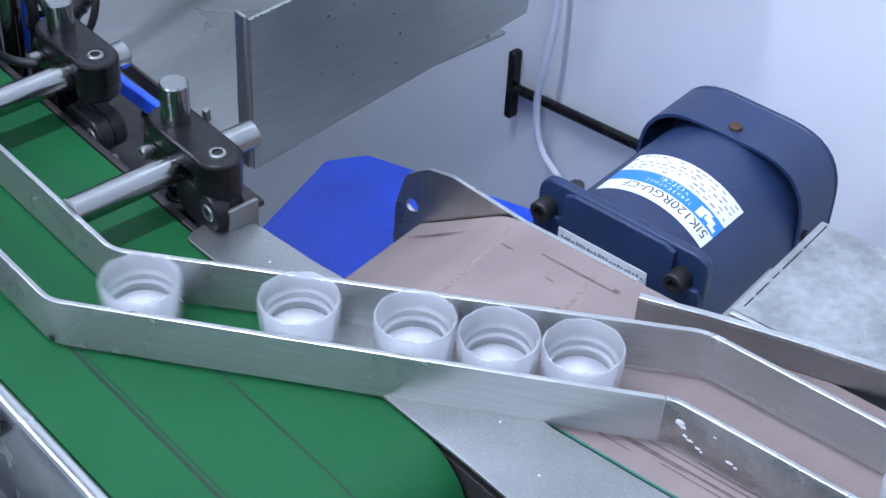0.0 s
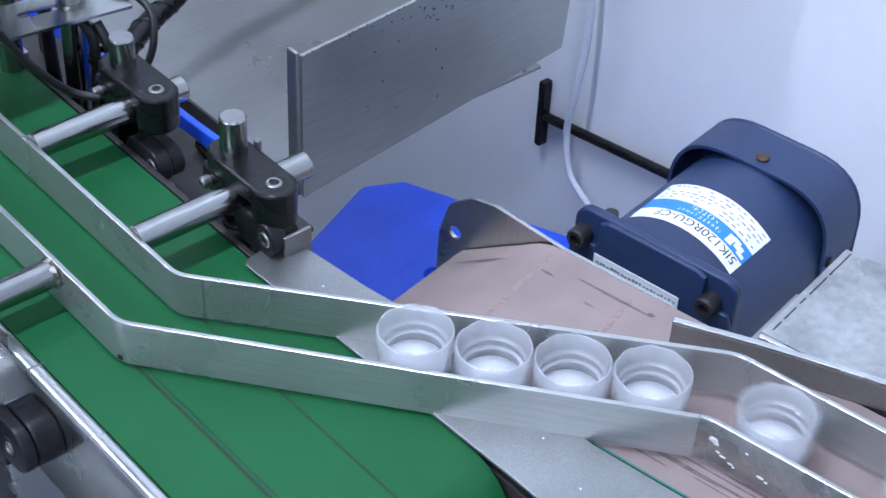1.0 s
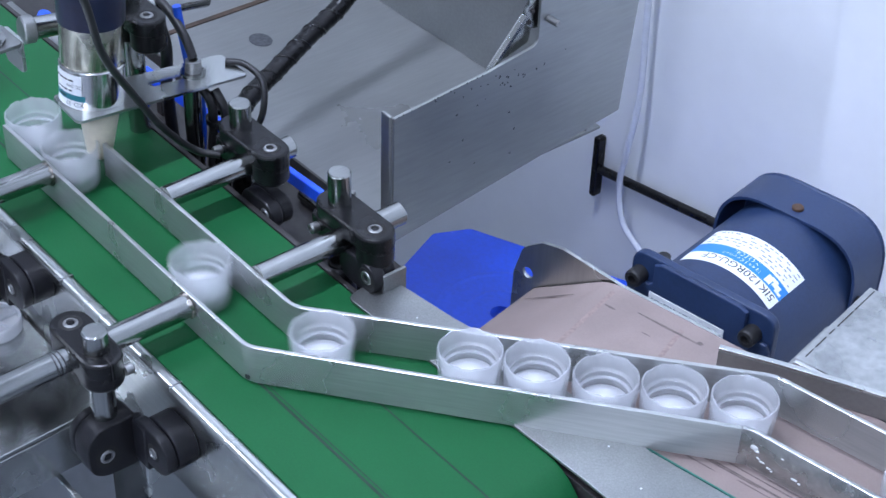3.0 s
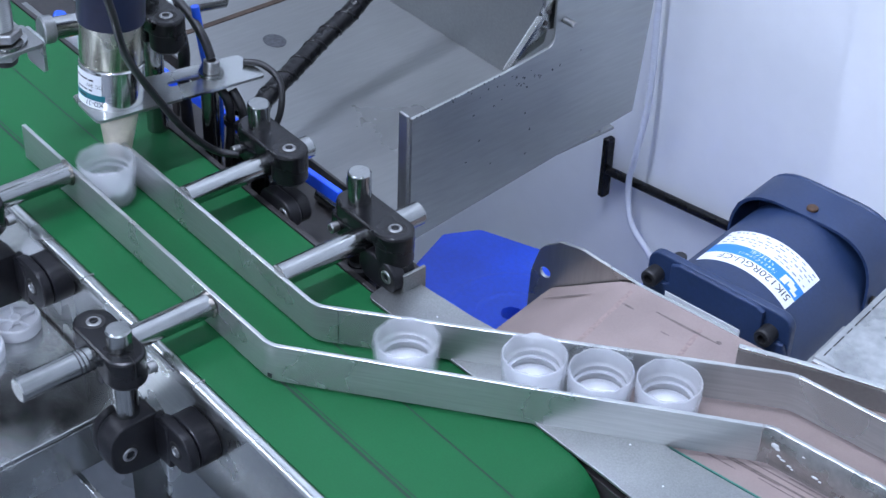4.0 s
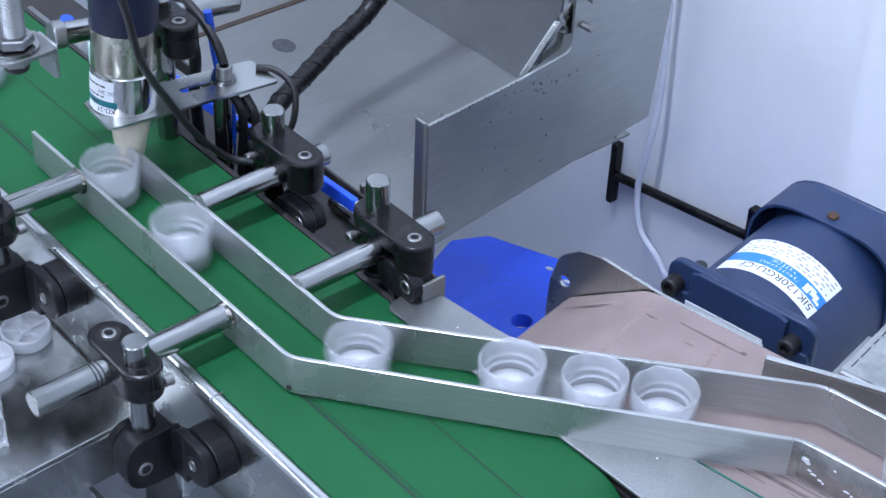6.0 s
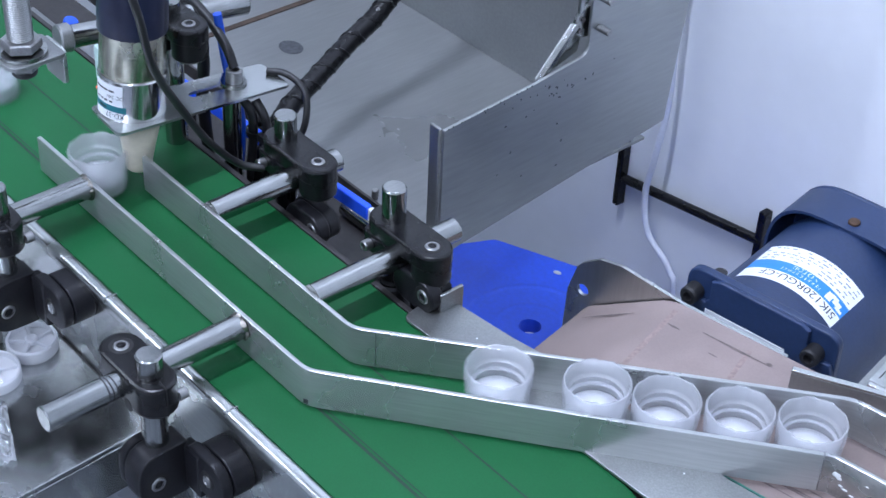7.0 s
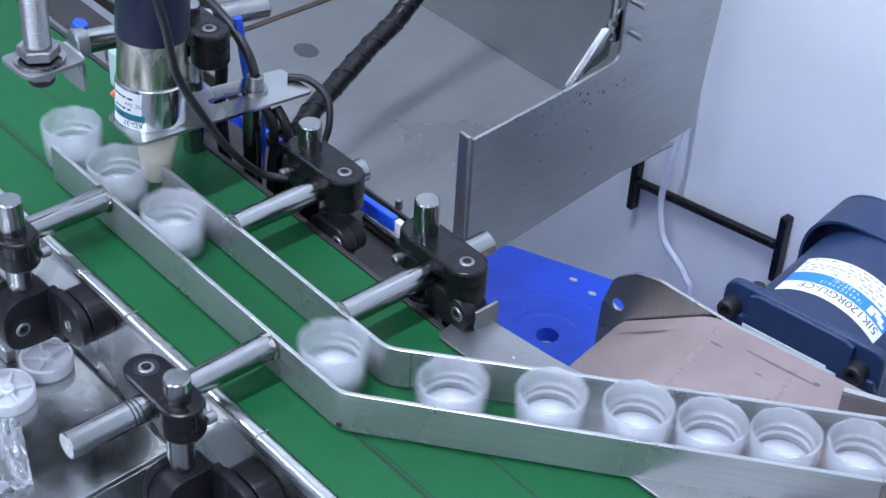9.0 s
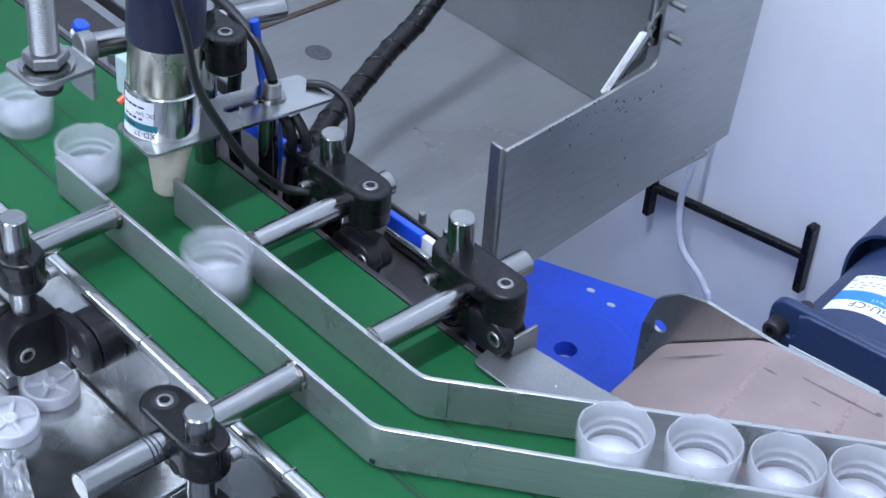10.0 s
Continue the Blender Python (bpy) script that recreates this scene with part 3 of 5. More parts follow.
def near_foot(px, py, up=0.0):
    """The grey swivel foot of a near post: a broad lug under the post and a disc on the side plate, at a right angle."""
    t = thing("swivel_clamp", px + 8, py, -60, "dark grey nylon swivel clamp below a post", "clamp", "swivel clamps")
    RX, RB = Matrix.Rotation(radians(90), 4, "Y"), Matrix.Rotation(radians(90), 4, "X")
    lug_ = rounded([(-70, -45.5), (-43.4, -46.5), (-43.4, -16), (-70, -16)], [13, 4, 3, 13], 8)
    part("lug", prism(lug_, px - 4, px + 9, 1.2, YZ, seg=3), GREY_NYLON, t, "broad rounded lug")
    part("back_lug", prism(rounded([(-69.6, -45.2), (-44, -46.2), (-44, -16.4), (-69.6, -16.4)], [13, 4, 3, 13], 8), px - 9.5, px - 4.6, 1.2, YZ, seg=3), GREY_NYLON, t, "rear half of the lug")
    part("bolt_well", lathe([(6.2, 0.05), (5.6, 0.2), (4.0, 0.15)], Matrix.Translation((px + 9, -60.5, -33.3)) @ RX, 24), HOLE_SHADE, t)
    socket_bolt("bolt", (px + 8, -60.5, -33.3), (px + 9.6, -60.5, -33.3), 3.8, t)
    part("disc", prism(capsule(px + 17, px + 27, -26.5, 11.4), -46.0, -40.4, 1.2, XZ, seg=3), GREY_NYLON, t, "round swivel disc")
    part("back_disc", prism(capsule(px + 20, px + 27, -26.5, 11.4), -39.9, -28.8, 0.8, XZ), GREY_NYLON, t, "rear half of the disc")
    part("elbow", rbox((px + 6, -46.4, -43), (px + 20, -40.6, -17), 1.6), GREY_NYLON, t, "elbow joining lug and disc")
    part("disc_hole", lathe([(4.8, 0.05), (4.4, 0.3), (0, 0.3)], Matrix.Translation((px + 26, -46.0, -26.5)) @ RB, 24), HOLE_SHADE, t)
    part("disc_bolt", lathe([(0, 0.3), (2.9, 0.3), (2.9, 0.9), (2.2, 1.2), (1.5, 0.6), (0, 0.5)], Matrix.Translation((px + 26.5, -46.0, -26.5)) @ RB, 16), BOLT, t)
    for dx, dz in ((-7, 8), (-7, -9)):
        part("pin_hole", lathe([(1.0, 0.05), (0.8, 0.2), (0, 0.2)], Matrix.Translation((px + 26 + dx, -46.0, -26 + dz)) @ RB, 10), HOLE_SHADE, t)
    for ob in t.children:
        ob.data.transform(Matrix.Translation((0, 0, up * MM)))


for px, bx, up in ((-37.0, -60.0, 0.0), (-168.0, -191.0, 13.0)):
    post(px, -55.0, -18 + up, 33.5 + up)
    cross_clamp(px, -55.0, bx, 22.5 + up * 0.5, 3.0 + up * 0.5, -1, "dark nylon cross clamp gripping a post and a rod")
    near_foot(px, -55.0, up)

# ---------------------------------------------------------------- transfer plate and second conveyor
plate = thing("transfer_plate", 60, 90, 1, "flat bead-blasted steel plate bridging the two belts", "plate")
poly = rounded([(-20, 71), (-24.5, 96.5), (24, 102), (40, 105), (62, 108), (147, 111.5), (300, 138), (300, 77), (140, 76.6)], [5, 7, 3, 3, 1, 1, 2, 2, 2])
part("sheet", prism(poly, -0.3, 1.3, 0.35), STEEL_BEAD, plate)
for x, y in ((13, 88), (20, 81), (133, 99), (99, 90), (160, 92)):
    part("speck", rod((x, y, 1.2), (x, y, 1.5), random.uniform(0.35, 0.8), 0.1, 7), WHITE_PAPER, plate, "white speck of plastic")

M2 = Matrix.Rotation(radians(YAW2), 4, "Z")


def w2(s, n, z=0.0):
    """Along the second conveyor, across it, and height, to the world."""
    return M2 @ Vector((s, n, z))


N0, N1, NOSE = 88.5, 174.0, 78.0
conv2 = thing("belt_conveyor", 200, 190, FLOOR_Z, "narrow belt conveyor with a worn tan belt and a nose end", "conveyor", turn=YAW2)
bm = bmesh.new()
line = [(1500, -2), (NOSE + 8, -2), (NOSE + 3, -2.3), (NOSE - 2, -3.6), (NOSE - 7, -6.2), (NOSE - 46, -31), (NOSE - 50, -36), (NOSE - 46, -42), (1500, -42)]
rows_ = [[bm.verts.new(w2(s, n, z)) for s, z in line] for n in (N0, N1)]
rows_ += [[bm.verts.new(w2(s + (1.4 if s < 400 else 0), n, -22 + (z + 22) * 0.93)) for s, z in line] for n in (N1, N0)]
for r1, r2 in zip(rows_, rows_[1:] + rows_[:1]):
    for k in range(len(line) - 1):
        bm.faces.new((r1[k], r1[k + 1], r2[k + 1], r2[k]))
belt2 = part("belt", bm, BELT_PINK, conv2, "tan flat belt with dark scuff marks")
for n in (N0 - 0.4,):
    part("belt_edge", rbox((NOSE + 6, n - 0.5, -3.3), (1500, n + 0.5, -1.9), 0.2, M2), BELT_EDGE, belt2, "teal core showing at the belt's edge")
for s0, s1, n, w in ((102, 139, 162.8, .9), (86, 93, 157.2, .8), (136, 139.5, 164, 1.3), (112, 117, 152, .5), (150, 175, 150, .5), (180, 300, 101, .9), (188, 330, 104.5, .6), (200, 280, 98, .5), (210, 330, 107, .4),
                     (230, 300, 111, .5), (160, 190, 96, .5), (165, 210, 100, .6), (125, 128, 140, 1.2), (99, 102, 118, 1.6)):
    poly = [(s0, n - w * 0.3), ((s0 + s1) / 2, n - w), (s1, n - w * 0.4), (s1 - 0.5, n + w * 0.3), ((s0 + s1) / 2, n + w * 0.7), (s0 + 0.5, n + w * 0.4)]
    part("scuff_mark", prism(poly, -1.98, -1.92, 0, M2), SCUFF, belt2, "dark scuff mark")
# two bands slightly darker than the belt, laid across it
for s0, n0, n1 in ((86, 118, 168), (128, 140, 166)):
    part("belt_band", prism([(s0, n0), (s0 + 2.5, n0), (s0 - 1, n1), (s0 - 3.5, n1)], -1.985, -1.94, 0, M2), mat("belt_band_tan", (0.255, 0.188, 0.172), 0.6, 0, 500, 0.2), belt2, "faint darker band across the belt")
part("scuff_mark", prism([(0, -0.5), (20, -0.9), (34, 0), (20, 0.6)], 0, 0.08, 0, M2 @ Matrix.Translation((NOSE - 41, 160, -26.9)) @ Matrix.Rotation(radians(-32.4), 4, "Y")), SCUFF, belt2, "dark scuff mark")
part("bed", rbox((NOSE + 2, N0 + 1, -30), (1490, N1 - 1, -5), 1, M2), STEEL, conv2)
part("side_rail", rbox((NOSE + 8, N0 - 5, -46), (1500, N0 - 2, -4), 0.5, M2), STEEL_V, conv2, "steel side rail")
for s_ in (240, 1300):
    for n in (N0 + 10, N1 - 12):
        part("leg", rbox((s_ - 15, n - 12, FLOOR_Z), (s_ + 15, n + 12, -46), 2, M2), STEEL_V, conv2)
brk = rounded([(16, -62), (17, -28), (22, -10), (34, -1.2), (47, 1.0), (84, -3.0), (140, -3.0), (140, -62)], [0, 8, 10, 8, 6, 2, 0, 0])
part("end_bracket", sheet(brk, [circle(26.2, -24.5, 3.4)], N1 + 1.2, N1 + 3.2, M2 @ XZ), STEEL_V, conv2, "rounded steel end bracket with a hole")

# ---------------------------------------------------------------- gear motor (own space: x along the conveyor, y along its shaft, z up)
motor = thing("gear_motor", 59.2, 235.7, -69.6, "dark blue gear motor with a white and blue rating label", "motor", turn=8.5)
RY = Matrix.Rotation(radians(-90), 4, "X")
h, c, q = 45.0, 16.0, 5.0
notched = []
for sx, sz in ((1, 1), (-1, 1), (-1, -1), (1, -1)):
    pts = [(h, h - c - q), (h - 2, h - c), (h - c + 2, h - c), (h - c, h - c + 2), (h - c, h - 2), (h - c - q, h)]
    pts = [(x * sx, z * sz) for x, z in pts]
    notched += pts if sx * sz > 0 else pts[::-1]
part("gearbox", prism(notched, 5, 8, 0.8, XZ), MOTOR_BLUE, motor, "square gearbox with notched corners", local=True)
part("flange", prism(rounded([(-h, -h), (h, -h), (h, h), (-h, h)], 9), 8, 13.5, 1.0, XZ), MOTOR_BLUE, motor, "square motor flange", local=True)
part("can", lathe([(0, 13), (44.6, 13), (44.6, 100), (0, 100)], RY, 72), MOTOR_BLUE, motor, "painted round motor can", local=True)
hood_o = rounded([(-46, -46), (46, -46), (46, 46), (-46, 46)], 31, 9)
hood_i = [(x * 0.965, z * 0.965) for x, z in hood_o]
part("fan_hood", sheet(hood_o, [hood_i], 91, 121, XZ), MOTOR_BLUE, motor, "sheet metal fan hood", local=True)
part("hood_back", prism(hood_o, 121, 126, 3.0, XZ, seg=4), MOTOR_BLUE, motor, "rounded hood back", local=True)
part("hood_plug", lathe([(0, 45), (3.3, 45), (3.3, 47.2), (2.8, 47.7), (0, 47.7)], Matrix.Translation((0, 99, 0)), 20), BROWN, motor, "brown rusty plug", local=True)
part("hood_screw", lathe([(0, 44), (2.8, 44), (2.8, 48.6), (2.2, 49), (0, 49)], Matrix.Translation((0, 97, 0)) @ Matrix.Rotation(radians(80), 4, "Y"), 16), DARK, motor, "dark screw", local=True)
for sx in (-1, 1):
    for sz in (-1, 1):
        mt = Matrix.Translation((36.0 * sx - 2.5, 2.5, 35.5 * sz - 4.0)) @ Matrix.Rotation(radians(90), 4, "X")
        part("bolt", lathe([(0, -8), (4.9, -8), (5.1, -7), (5.1, 2), (4.5, 3), (2.6, 3), (2.6, -1), (0, -1)], mt, 24), BLACK_SOFT, motor, "black socket bolt", local=True)
part("nut", lathe([(0, 0), (3.6, 0), (3.6, 4), (0, 4)], Matrix.Translation((-31, 17, 38)), 10), BLACK_SOFT, motor, local=True)
part("maker_strip", rbox((-30, 4.6, 18.5), (18, 4.95, 25.5), 0.1), WHITE_PAPER, motor, "white paper strip with small print", local=True)
for k in range(22):
    x = -28 + k * 2.05
    part("print_bar", rbox((x, 4.3, 21.0), (x + random.uniform(0.7, 1.6), 4.58, 21.0 + random.uniform(0.7, 1.6)), 0), PRINT, motor, local=True)


def curved(poly, r, thick=0.12):
    """A thin patch wrapped on the can: (angle in degrees from the top, y)."""
    bm = bmesh.new()
    (a0, y0), (a1, y1) = poly
    n = max(2, int(abs(a1 - a0) / 3))
    prev = None
    for k in range(n + 1):
        a = radians(a0 + (a1 - a0) * k / n)
        cur = [bm.verts.new((rr * math.sin(a), yy, rr * math.cos(a))) for rr, yy in ((r, y0), (r + thick, y0), (r + thick, y1), (r, y1))]
        if prev:
            for j in range(4):
                bm.faces.new((prev[j], prev[(j + 1) % 4], cur[(j + 1) % 4], cur[j]))
        else:
            bm.faces.new(cur)
        prev = cur
    bm.faces.new(prev[::-1])
    return bm


def letters(text, size):
    """The flat mesh of a text, in units of millimetres, and its width."""
    cu = bpy.data.curves.new("lettering", "FONT")
    cu.body, cu.size = text, size
    ob = bpy.data.objects.new("lettering", cu)
    scene.collection.objects.link(ob)
    bpy.context.view_layer.update()
    me = bpy.data.meshes.new_from_object(ob.evaluated_get(bpy.context.evaluated_depsgraph_get()))
    bpy.data.objects.remove(ob)
    bm = bmesh.new()
    bm.from_mesh(me)
    bpy.data.meshes.remove(me)
    bmesh.ops.subdivide_edges(bm, edges=[e for e in bm.edges if e.calc_length() > size * 0.3], cuts=2)
    return bm, max(v.co.x for v in bm.verts)


LR = 44.72
rating = part("rating_label", curved(((-37, 27), (42, 62)), LR), WHITE_PAPER, motor, "white rating label", local=True)


def wrap_text(name, text, size, a_start, y_base, material, squeeze=1.0):
    """Lettering round the can, read from the far side: it starts at a_start and its feet stand at y_base."""
    bm, w = letters(text, size)
    for v in bm.verts:
        a = radians(a_start) - v.co.x * squeeze / LR
        y = y_base - v.co.y
        v.co = (math.sin(a) * (LR + 0.16), y, math.cos(a) * (LR + 0.16))
    return part(name, bm, material, rating, local=True)


part("blue_band", curved(((-37, 36.5), (42, 46)), LR + 0.05), LABEL_BLUE, rating, "blue band", local=True)
wrap_text("model_code", "5IK120RGU-CF", 7.4, 39, 35.6, INK, 1.0)
wrap_text("lettering", "MOTOR", 4.6, 15, 45.4, WHITE_PAPER, 0.95)
wrap_text("lettering", "Speed Control", 3.6, 19, 40.8, WHITE_PAPER, 1.1)
for a0, a1, y0, y1 in ((40, 34, 38, 40), (37, 30, 39.5, 43), (33, 27, 42, 44.5), (29, 24, 38, 44)):
    part("maker_mark", curved(((a1, y0), (a0, y1)), LR + 0.12), WHITE_PAPER, rating, "plain white shape", local=True)
for row, y in enumerate((48.2, 51.0, 53.8, 56.6, 59.4)):
    a = 39.0
    while a > -33:
        w = random.uniform(1.6, 4.5)
        if random.random() < 0.7:
            part("print_bar", curved(((a - w, y), (a, y + random.uniform(0.7, 1.1))), LR + 0.05), PRINT, rating, local=True)
        a -= w + random.uniform(1.0, 3.4)

# ---------------------------------------------------------------- steel cover beside the motor
cover = thing("steel_cover", 250, 240, -60, "flat steel box cover with folded edges beside the motor", "cover", turn=YAW2)
part("top_sheet", rbox((179, 180, 1.0), (520, 252, 3.0), 0.6, M2), STEEL_SCUFF, cover)
part("front_fold", rbox((181, 180.5, -48), (520, 182.5, 0.8), 0.4, M2), STEEL_BEAD, cover)
part("side_fold", rbox((179.5, 183, -48), (181.5, 251, 0.8), 0.4, M2), STEEL_V, cover)
for n0, n1 in ((184, 191), (193, 203), (206, 211), (214, 229), (231, 250)):
    part("seam", rbox((182, n0, 3.0), (182.7, n1, 3.2), 0.08, M2), DARK, cover, "dark broken seam along the fold")
part("bright_fold", prism([(180, 179.6), (206, 179.6), (206, 178.2), (180, 176.8)], 1.4, 3.0, 0.3, M2), CHROME, cover, "bright turned-over edge")
part("inner_lip", rbox((168, 186, -20), (178.8, 236, -18.5), 0.3, M2), STEEL_BEAD, cover)

# ---------------------------------------------------------------- tray machine behind
tray = thing("steel_tray_machine", -200, 230, FLOOR_Z, "stainless steel tray machine with upright side panels", "machine")
side = rounded([(157, -48.5), (330, -27), (347, 140), (262, 140), (258.5, 80), (258.5, 43), (221, 38), (157, 33)], [1, 1, 1, 1, 4, 6, 1, 1])
part("side_panel", prism(side, -94.6, -92.6, 0.3, YZ), STEEL_PANEL, tray, "upright side panel with a cut-out corner")
part("panel_flange", rbox((-102.5, 155.4, -48), (-94.7, 157.4, 33.8), 0.8), STEEL_PANEL, tray, "narrow folded flange")
part("floor_sheet", rbox((-900, 150.5, -37), (-95, 318, -35), 0.3), STEEL_TRAY, tray, "flat tray floor")
part("front_lip", rbox((-900, 148.6, -42), (-95, 150.3, -33.5), 0.3), DARK, tray, "dark front lip of the tray")
part("back_panel", rbox((-900, 306, -34.8), (-95, 308, 122), 0.3), STEEL_PANEL, tray, "upright back panel")
# oval laid on the sheet; the hole's darkness is only its colour
part("drain_hole", prism([(-301.5 + 9 * math.cos(a), 212.7 + 7 * math.sin(a)) for a in (2 * math.pi * k / 24 for k in range(24))], -34.95, -34.75, 0), CHIP_AND_HOLE, tray, "flat dark oval painted as a hole in the tray floor")
RXP = Matrix.Rotation(radians(90), 4, "Y")
part("hinge_disc", lathe([(0, -1.6), (9.0, -1.6), (9.4, -1.0), (9.4, 0.6), (8.8, 1.2), (5.0, 1.2), (4.4, 0.6), (0, 0.6)], Matrix.Translation((-97.0, 259.5, 61)) @ RXP, 36), STEEL_ROD, tray, "round hinge disc with a bolt")
part("hinge_arm", prism([(252.5, 66), (259, 74), (266, 140), (256, 140)], -98.4, -96.0, 0.4, YZ), STEEL_V, tray, "flat hinge arm")
for y, z in ((255.5, 63.5), (253.2, 57.5)):
    part("hinge_bolt", rod((-95.9, y, z), (-95.0, y, z), 1.5, 0.3, 12), DARK, tray)
part("chute_side", prism([(228, 34.4), (252, 60), (259, 52), (257, 42), (240, 37)], -101.5, -99.5, 0.3, YZ), STEEL_V, tray, "grey side of the chute")
part("rust_seam", rbox((-346, 151, -34.95), (-341.5, 305.5, -34.3), 0.1), mat("rust_line", (0.055, 0.034, 0.022), 0.6, 0, 200, 0.3, stain=0.4, stain_scale=30), tray, "rust-brown seam across the tray floor")
part("chute_edge", prism([(225, 35.4), (227.6, 34.8), (253, 60.5), (250.4, 62.6)], -98.2, -95.2, 0.3, YZ), STEEL_ROD, tray, "bright sloping chute edge")
for y, z in ((264.8, 57.4), (263.8, 76.0)):
    part("stud", rod((-92.8, y, z), (-84, y, z), 2.0, 0.5, 14), BOLT, tray, "threaded stud")
for k in range(34):
    y = min(max(random.gauss(228, 20), 175), 280)
    z = 34 - abs(random.gauss(0, 7)) if k < 28 else random.uniform(-26, 8)
    r1, r2, lean_ = random.uniform(0.35, 1.0), random.uniform(0.3, 0.6), random.uniform(0, 3)
    blot = [(y + r1 * math.cos(a) * math.cos(lean_) - r2 * math.sin(a) * math.sin(lean_), z + r1 * math.cos(a) * math.sin(lean_) + r2 * math.sin(a) * math.cos(lean_)) for a in (2 * math.pi * j / 8 for j in range(8))]
    part("chip", prism(blot, -92.62, -92.5, 0, YZ), CHIP_AND_HOLE, tray, "dark chip in the surface")
for k in range(16):
    y = 160 + k * 3.9 + random.uniform(-1, 1)
    z = 33 + (y - 157) * 5 / 64
    part("chip", prism(circle(y, z - 0.1, random.uniform(0.25, 0.6), 6), -92.62, -92.5, 0, YZ), CHIP_AND_HOLE, tray, "worn chip on the edge")
for x, y in ((-142, 152.6), (-123.9, 152.6)):
    part("tray_screw", rod((x, y, -35), (x, y, -29), 2.0, 0.5, 12), BOLT, tray)
for x in (-880, -420):
    part("leg", rbox((x - 18, 285, FLOOR_Z), (x + 18, 304, -37.2), 2), STEEL_V, tray)
part("scratch", rbox((-195, 201, -34.96), (-189, 201.5, -34.8), 0.1, None), DARK, tray, "short dark scratch")

# ---------------------------------------------------------------- stool
stool = thing("plastic_stool", -220, 370, FLOOR_Z, "bright blue moulded plastic stool standing under the machine", "stool")
SM = Matrix.Translation((-183, 337, 0)) @ Matrix.Rotation(radians(22.5), 4, "Z")
out = rounded([(-75, -86), (75, -86), (97, -66), (97, 66), (75, 86), (-75, 86), (-97, 66), (-97, -66)], 7, 5)
part("seat", sheet([(x * 0.985, y * 0.983) for x, y in out], [[(x - 8, y + 4) for x, y in circle(0, 0, 8.0, 28)]], -266, -254, SM), BLUE_PLASTIC, stool, "blue seat with a round finger hole")
part("seat_edge", sheet(out, [[(x * 0.986, y * 0.984) for x, y in out]], -266, -255.4, SM), BLUE_PLASTIC, stool, "rounded edge of the seat")
for r in (24, 46):
    part("raised_ring", lathe([(r - 3, -254.05), (r - 1.0, -253.6), (r + 1.0, -253.6), (r + 3, -254.05)], SM @ Matrix.Translation((-8, 4, 0)), 48), BLUE_PLASTIC, stool, "raised ring in the seat")
for x in (-80, 80):
    for y in (-70, 70):
        part("leg", rod(SM @ Vector((x * 1.1, y * 1.1, FLOOR_Z)), SM @ Vector((x, y, -262)), 15, 2, 16), BLUE_PLASTIC, stool)
part("skirt", sheet(out, [[(x * 0.97, y * 0.965) for x, y in out]], -320, -266, SM), BLUE_PLASTIC, stool, "side skirt")
for p in ((2, 62), (-16, 70)):
    part("speck", prism([(x * 1.0 + p[0], y * 0.6 + p[1]) for x, y in circle(0, 0, 3.2, 10)], -254, -253.2, 0.2, SM), WHITE_PAPER, stool, "white plastic crumb")

# ---------------------------------------------------------------- wall bar and hanging cable
bar = thing("wall_bar", -206, 510, -235, "black metal bar on two upright end pieces by the wall", "bar")
part("bar", rod((-275, 516, -247), (-137, 516, -227), 3.8, 0.6, 20), BLACK, bar)
part("end_piece", rbox((-282, 513, -274), (-276, 521.9, -218), 1.2), BLACK, bar)
part("end_piece", rbox((-141, 513, -258), (-134.5, 521.9, -201), 1.2), BLACK, bar)
wc = thing("white_cable", -237, 505, -300, "white cable hanging down in front of the wall", "cable")
part("sheath", sweep(spline([(-233, 512, 420), (-236, 512, 150), (-240, 511, -40), (-236, 510, -150), (-238, 505, -205), (-242, 505, -238), (-234, 505, -272), (-208, 505, -293), (-201, 506, -330), (-205, 512, -560), (-230, 505, FLOOR_Z + 4)], 8), 2.6, 12), CABLE_WHITE, wc, sharp=70)

# ---------------------------------------------------------------- rotary gear motor on its bracket
RM = Matrix.Translation((-194, 36, 41)) @ Matrix.Rotation(radians(-5), 4, "X")
spin = thing("small_gear_motor", -194, 36, 42, "upright small gear motor with a cream roller below it", "motor")
part("gear_can", lathe([(0, 0.9), (16.8, 0.9), (17.2, 1.6), (17.2, 22.5), (16.7, 23.2), (0, 23.2)], RM, 48), CHROME, spin, "polished gearbox can")
part("motor_can", lathe([(0, 23.3), (16.3, 23.3), (16.5, 24), (16.5, 46), (0, 46)], RM, 48), GILT_STEEL, spin, "zinc-plated motor can")
part("sleeve", lathe([(0, 46.1), (17.2, 46.1), (17.4, 47), (17.4, 138), (15, 141), (0, 141)], RM, 48), NAVY, spin, "dark navy sleeve")
part("roller", lathe([(0, -33), (5.2, -32.6), (6.6, -31.2), (11.2, -3), (11.2, -0.9), (0, -0.9)], Matrix.Translation((4.5, 1.0, 0)) @ RM, 36), CREAM, spin, "tapered cream roller")


def can_patch(a0, a1, z0, z1, r):
    bm = bmesh.new()
    prev = None
    n = max(2, int(abs(a1 - a0) / 4))
    for k in range(n + 1):
        a = radians(a0 + (a1 - a0) * k / n)
        cur = [bm.verts.new(RM @ Vector((rr * math.cos(a), rr * math.sin(a), z))) for rr, z in ((r, z0), (r + 0.1, z0), (r + 0.1, z1), (r, z1))]
        if prev:
            for j in range(4):
                bm.faces.new((prev[j], prev[(j + 1) % 4], cur[(j + 1) % 4], cur[j]))
        else:
            bm.faces.new(cur)
        prev = cur
    bm.faces.new(prev[::-1])
    return bm


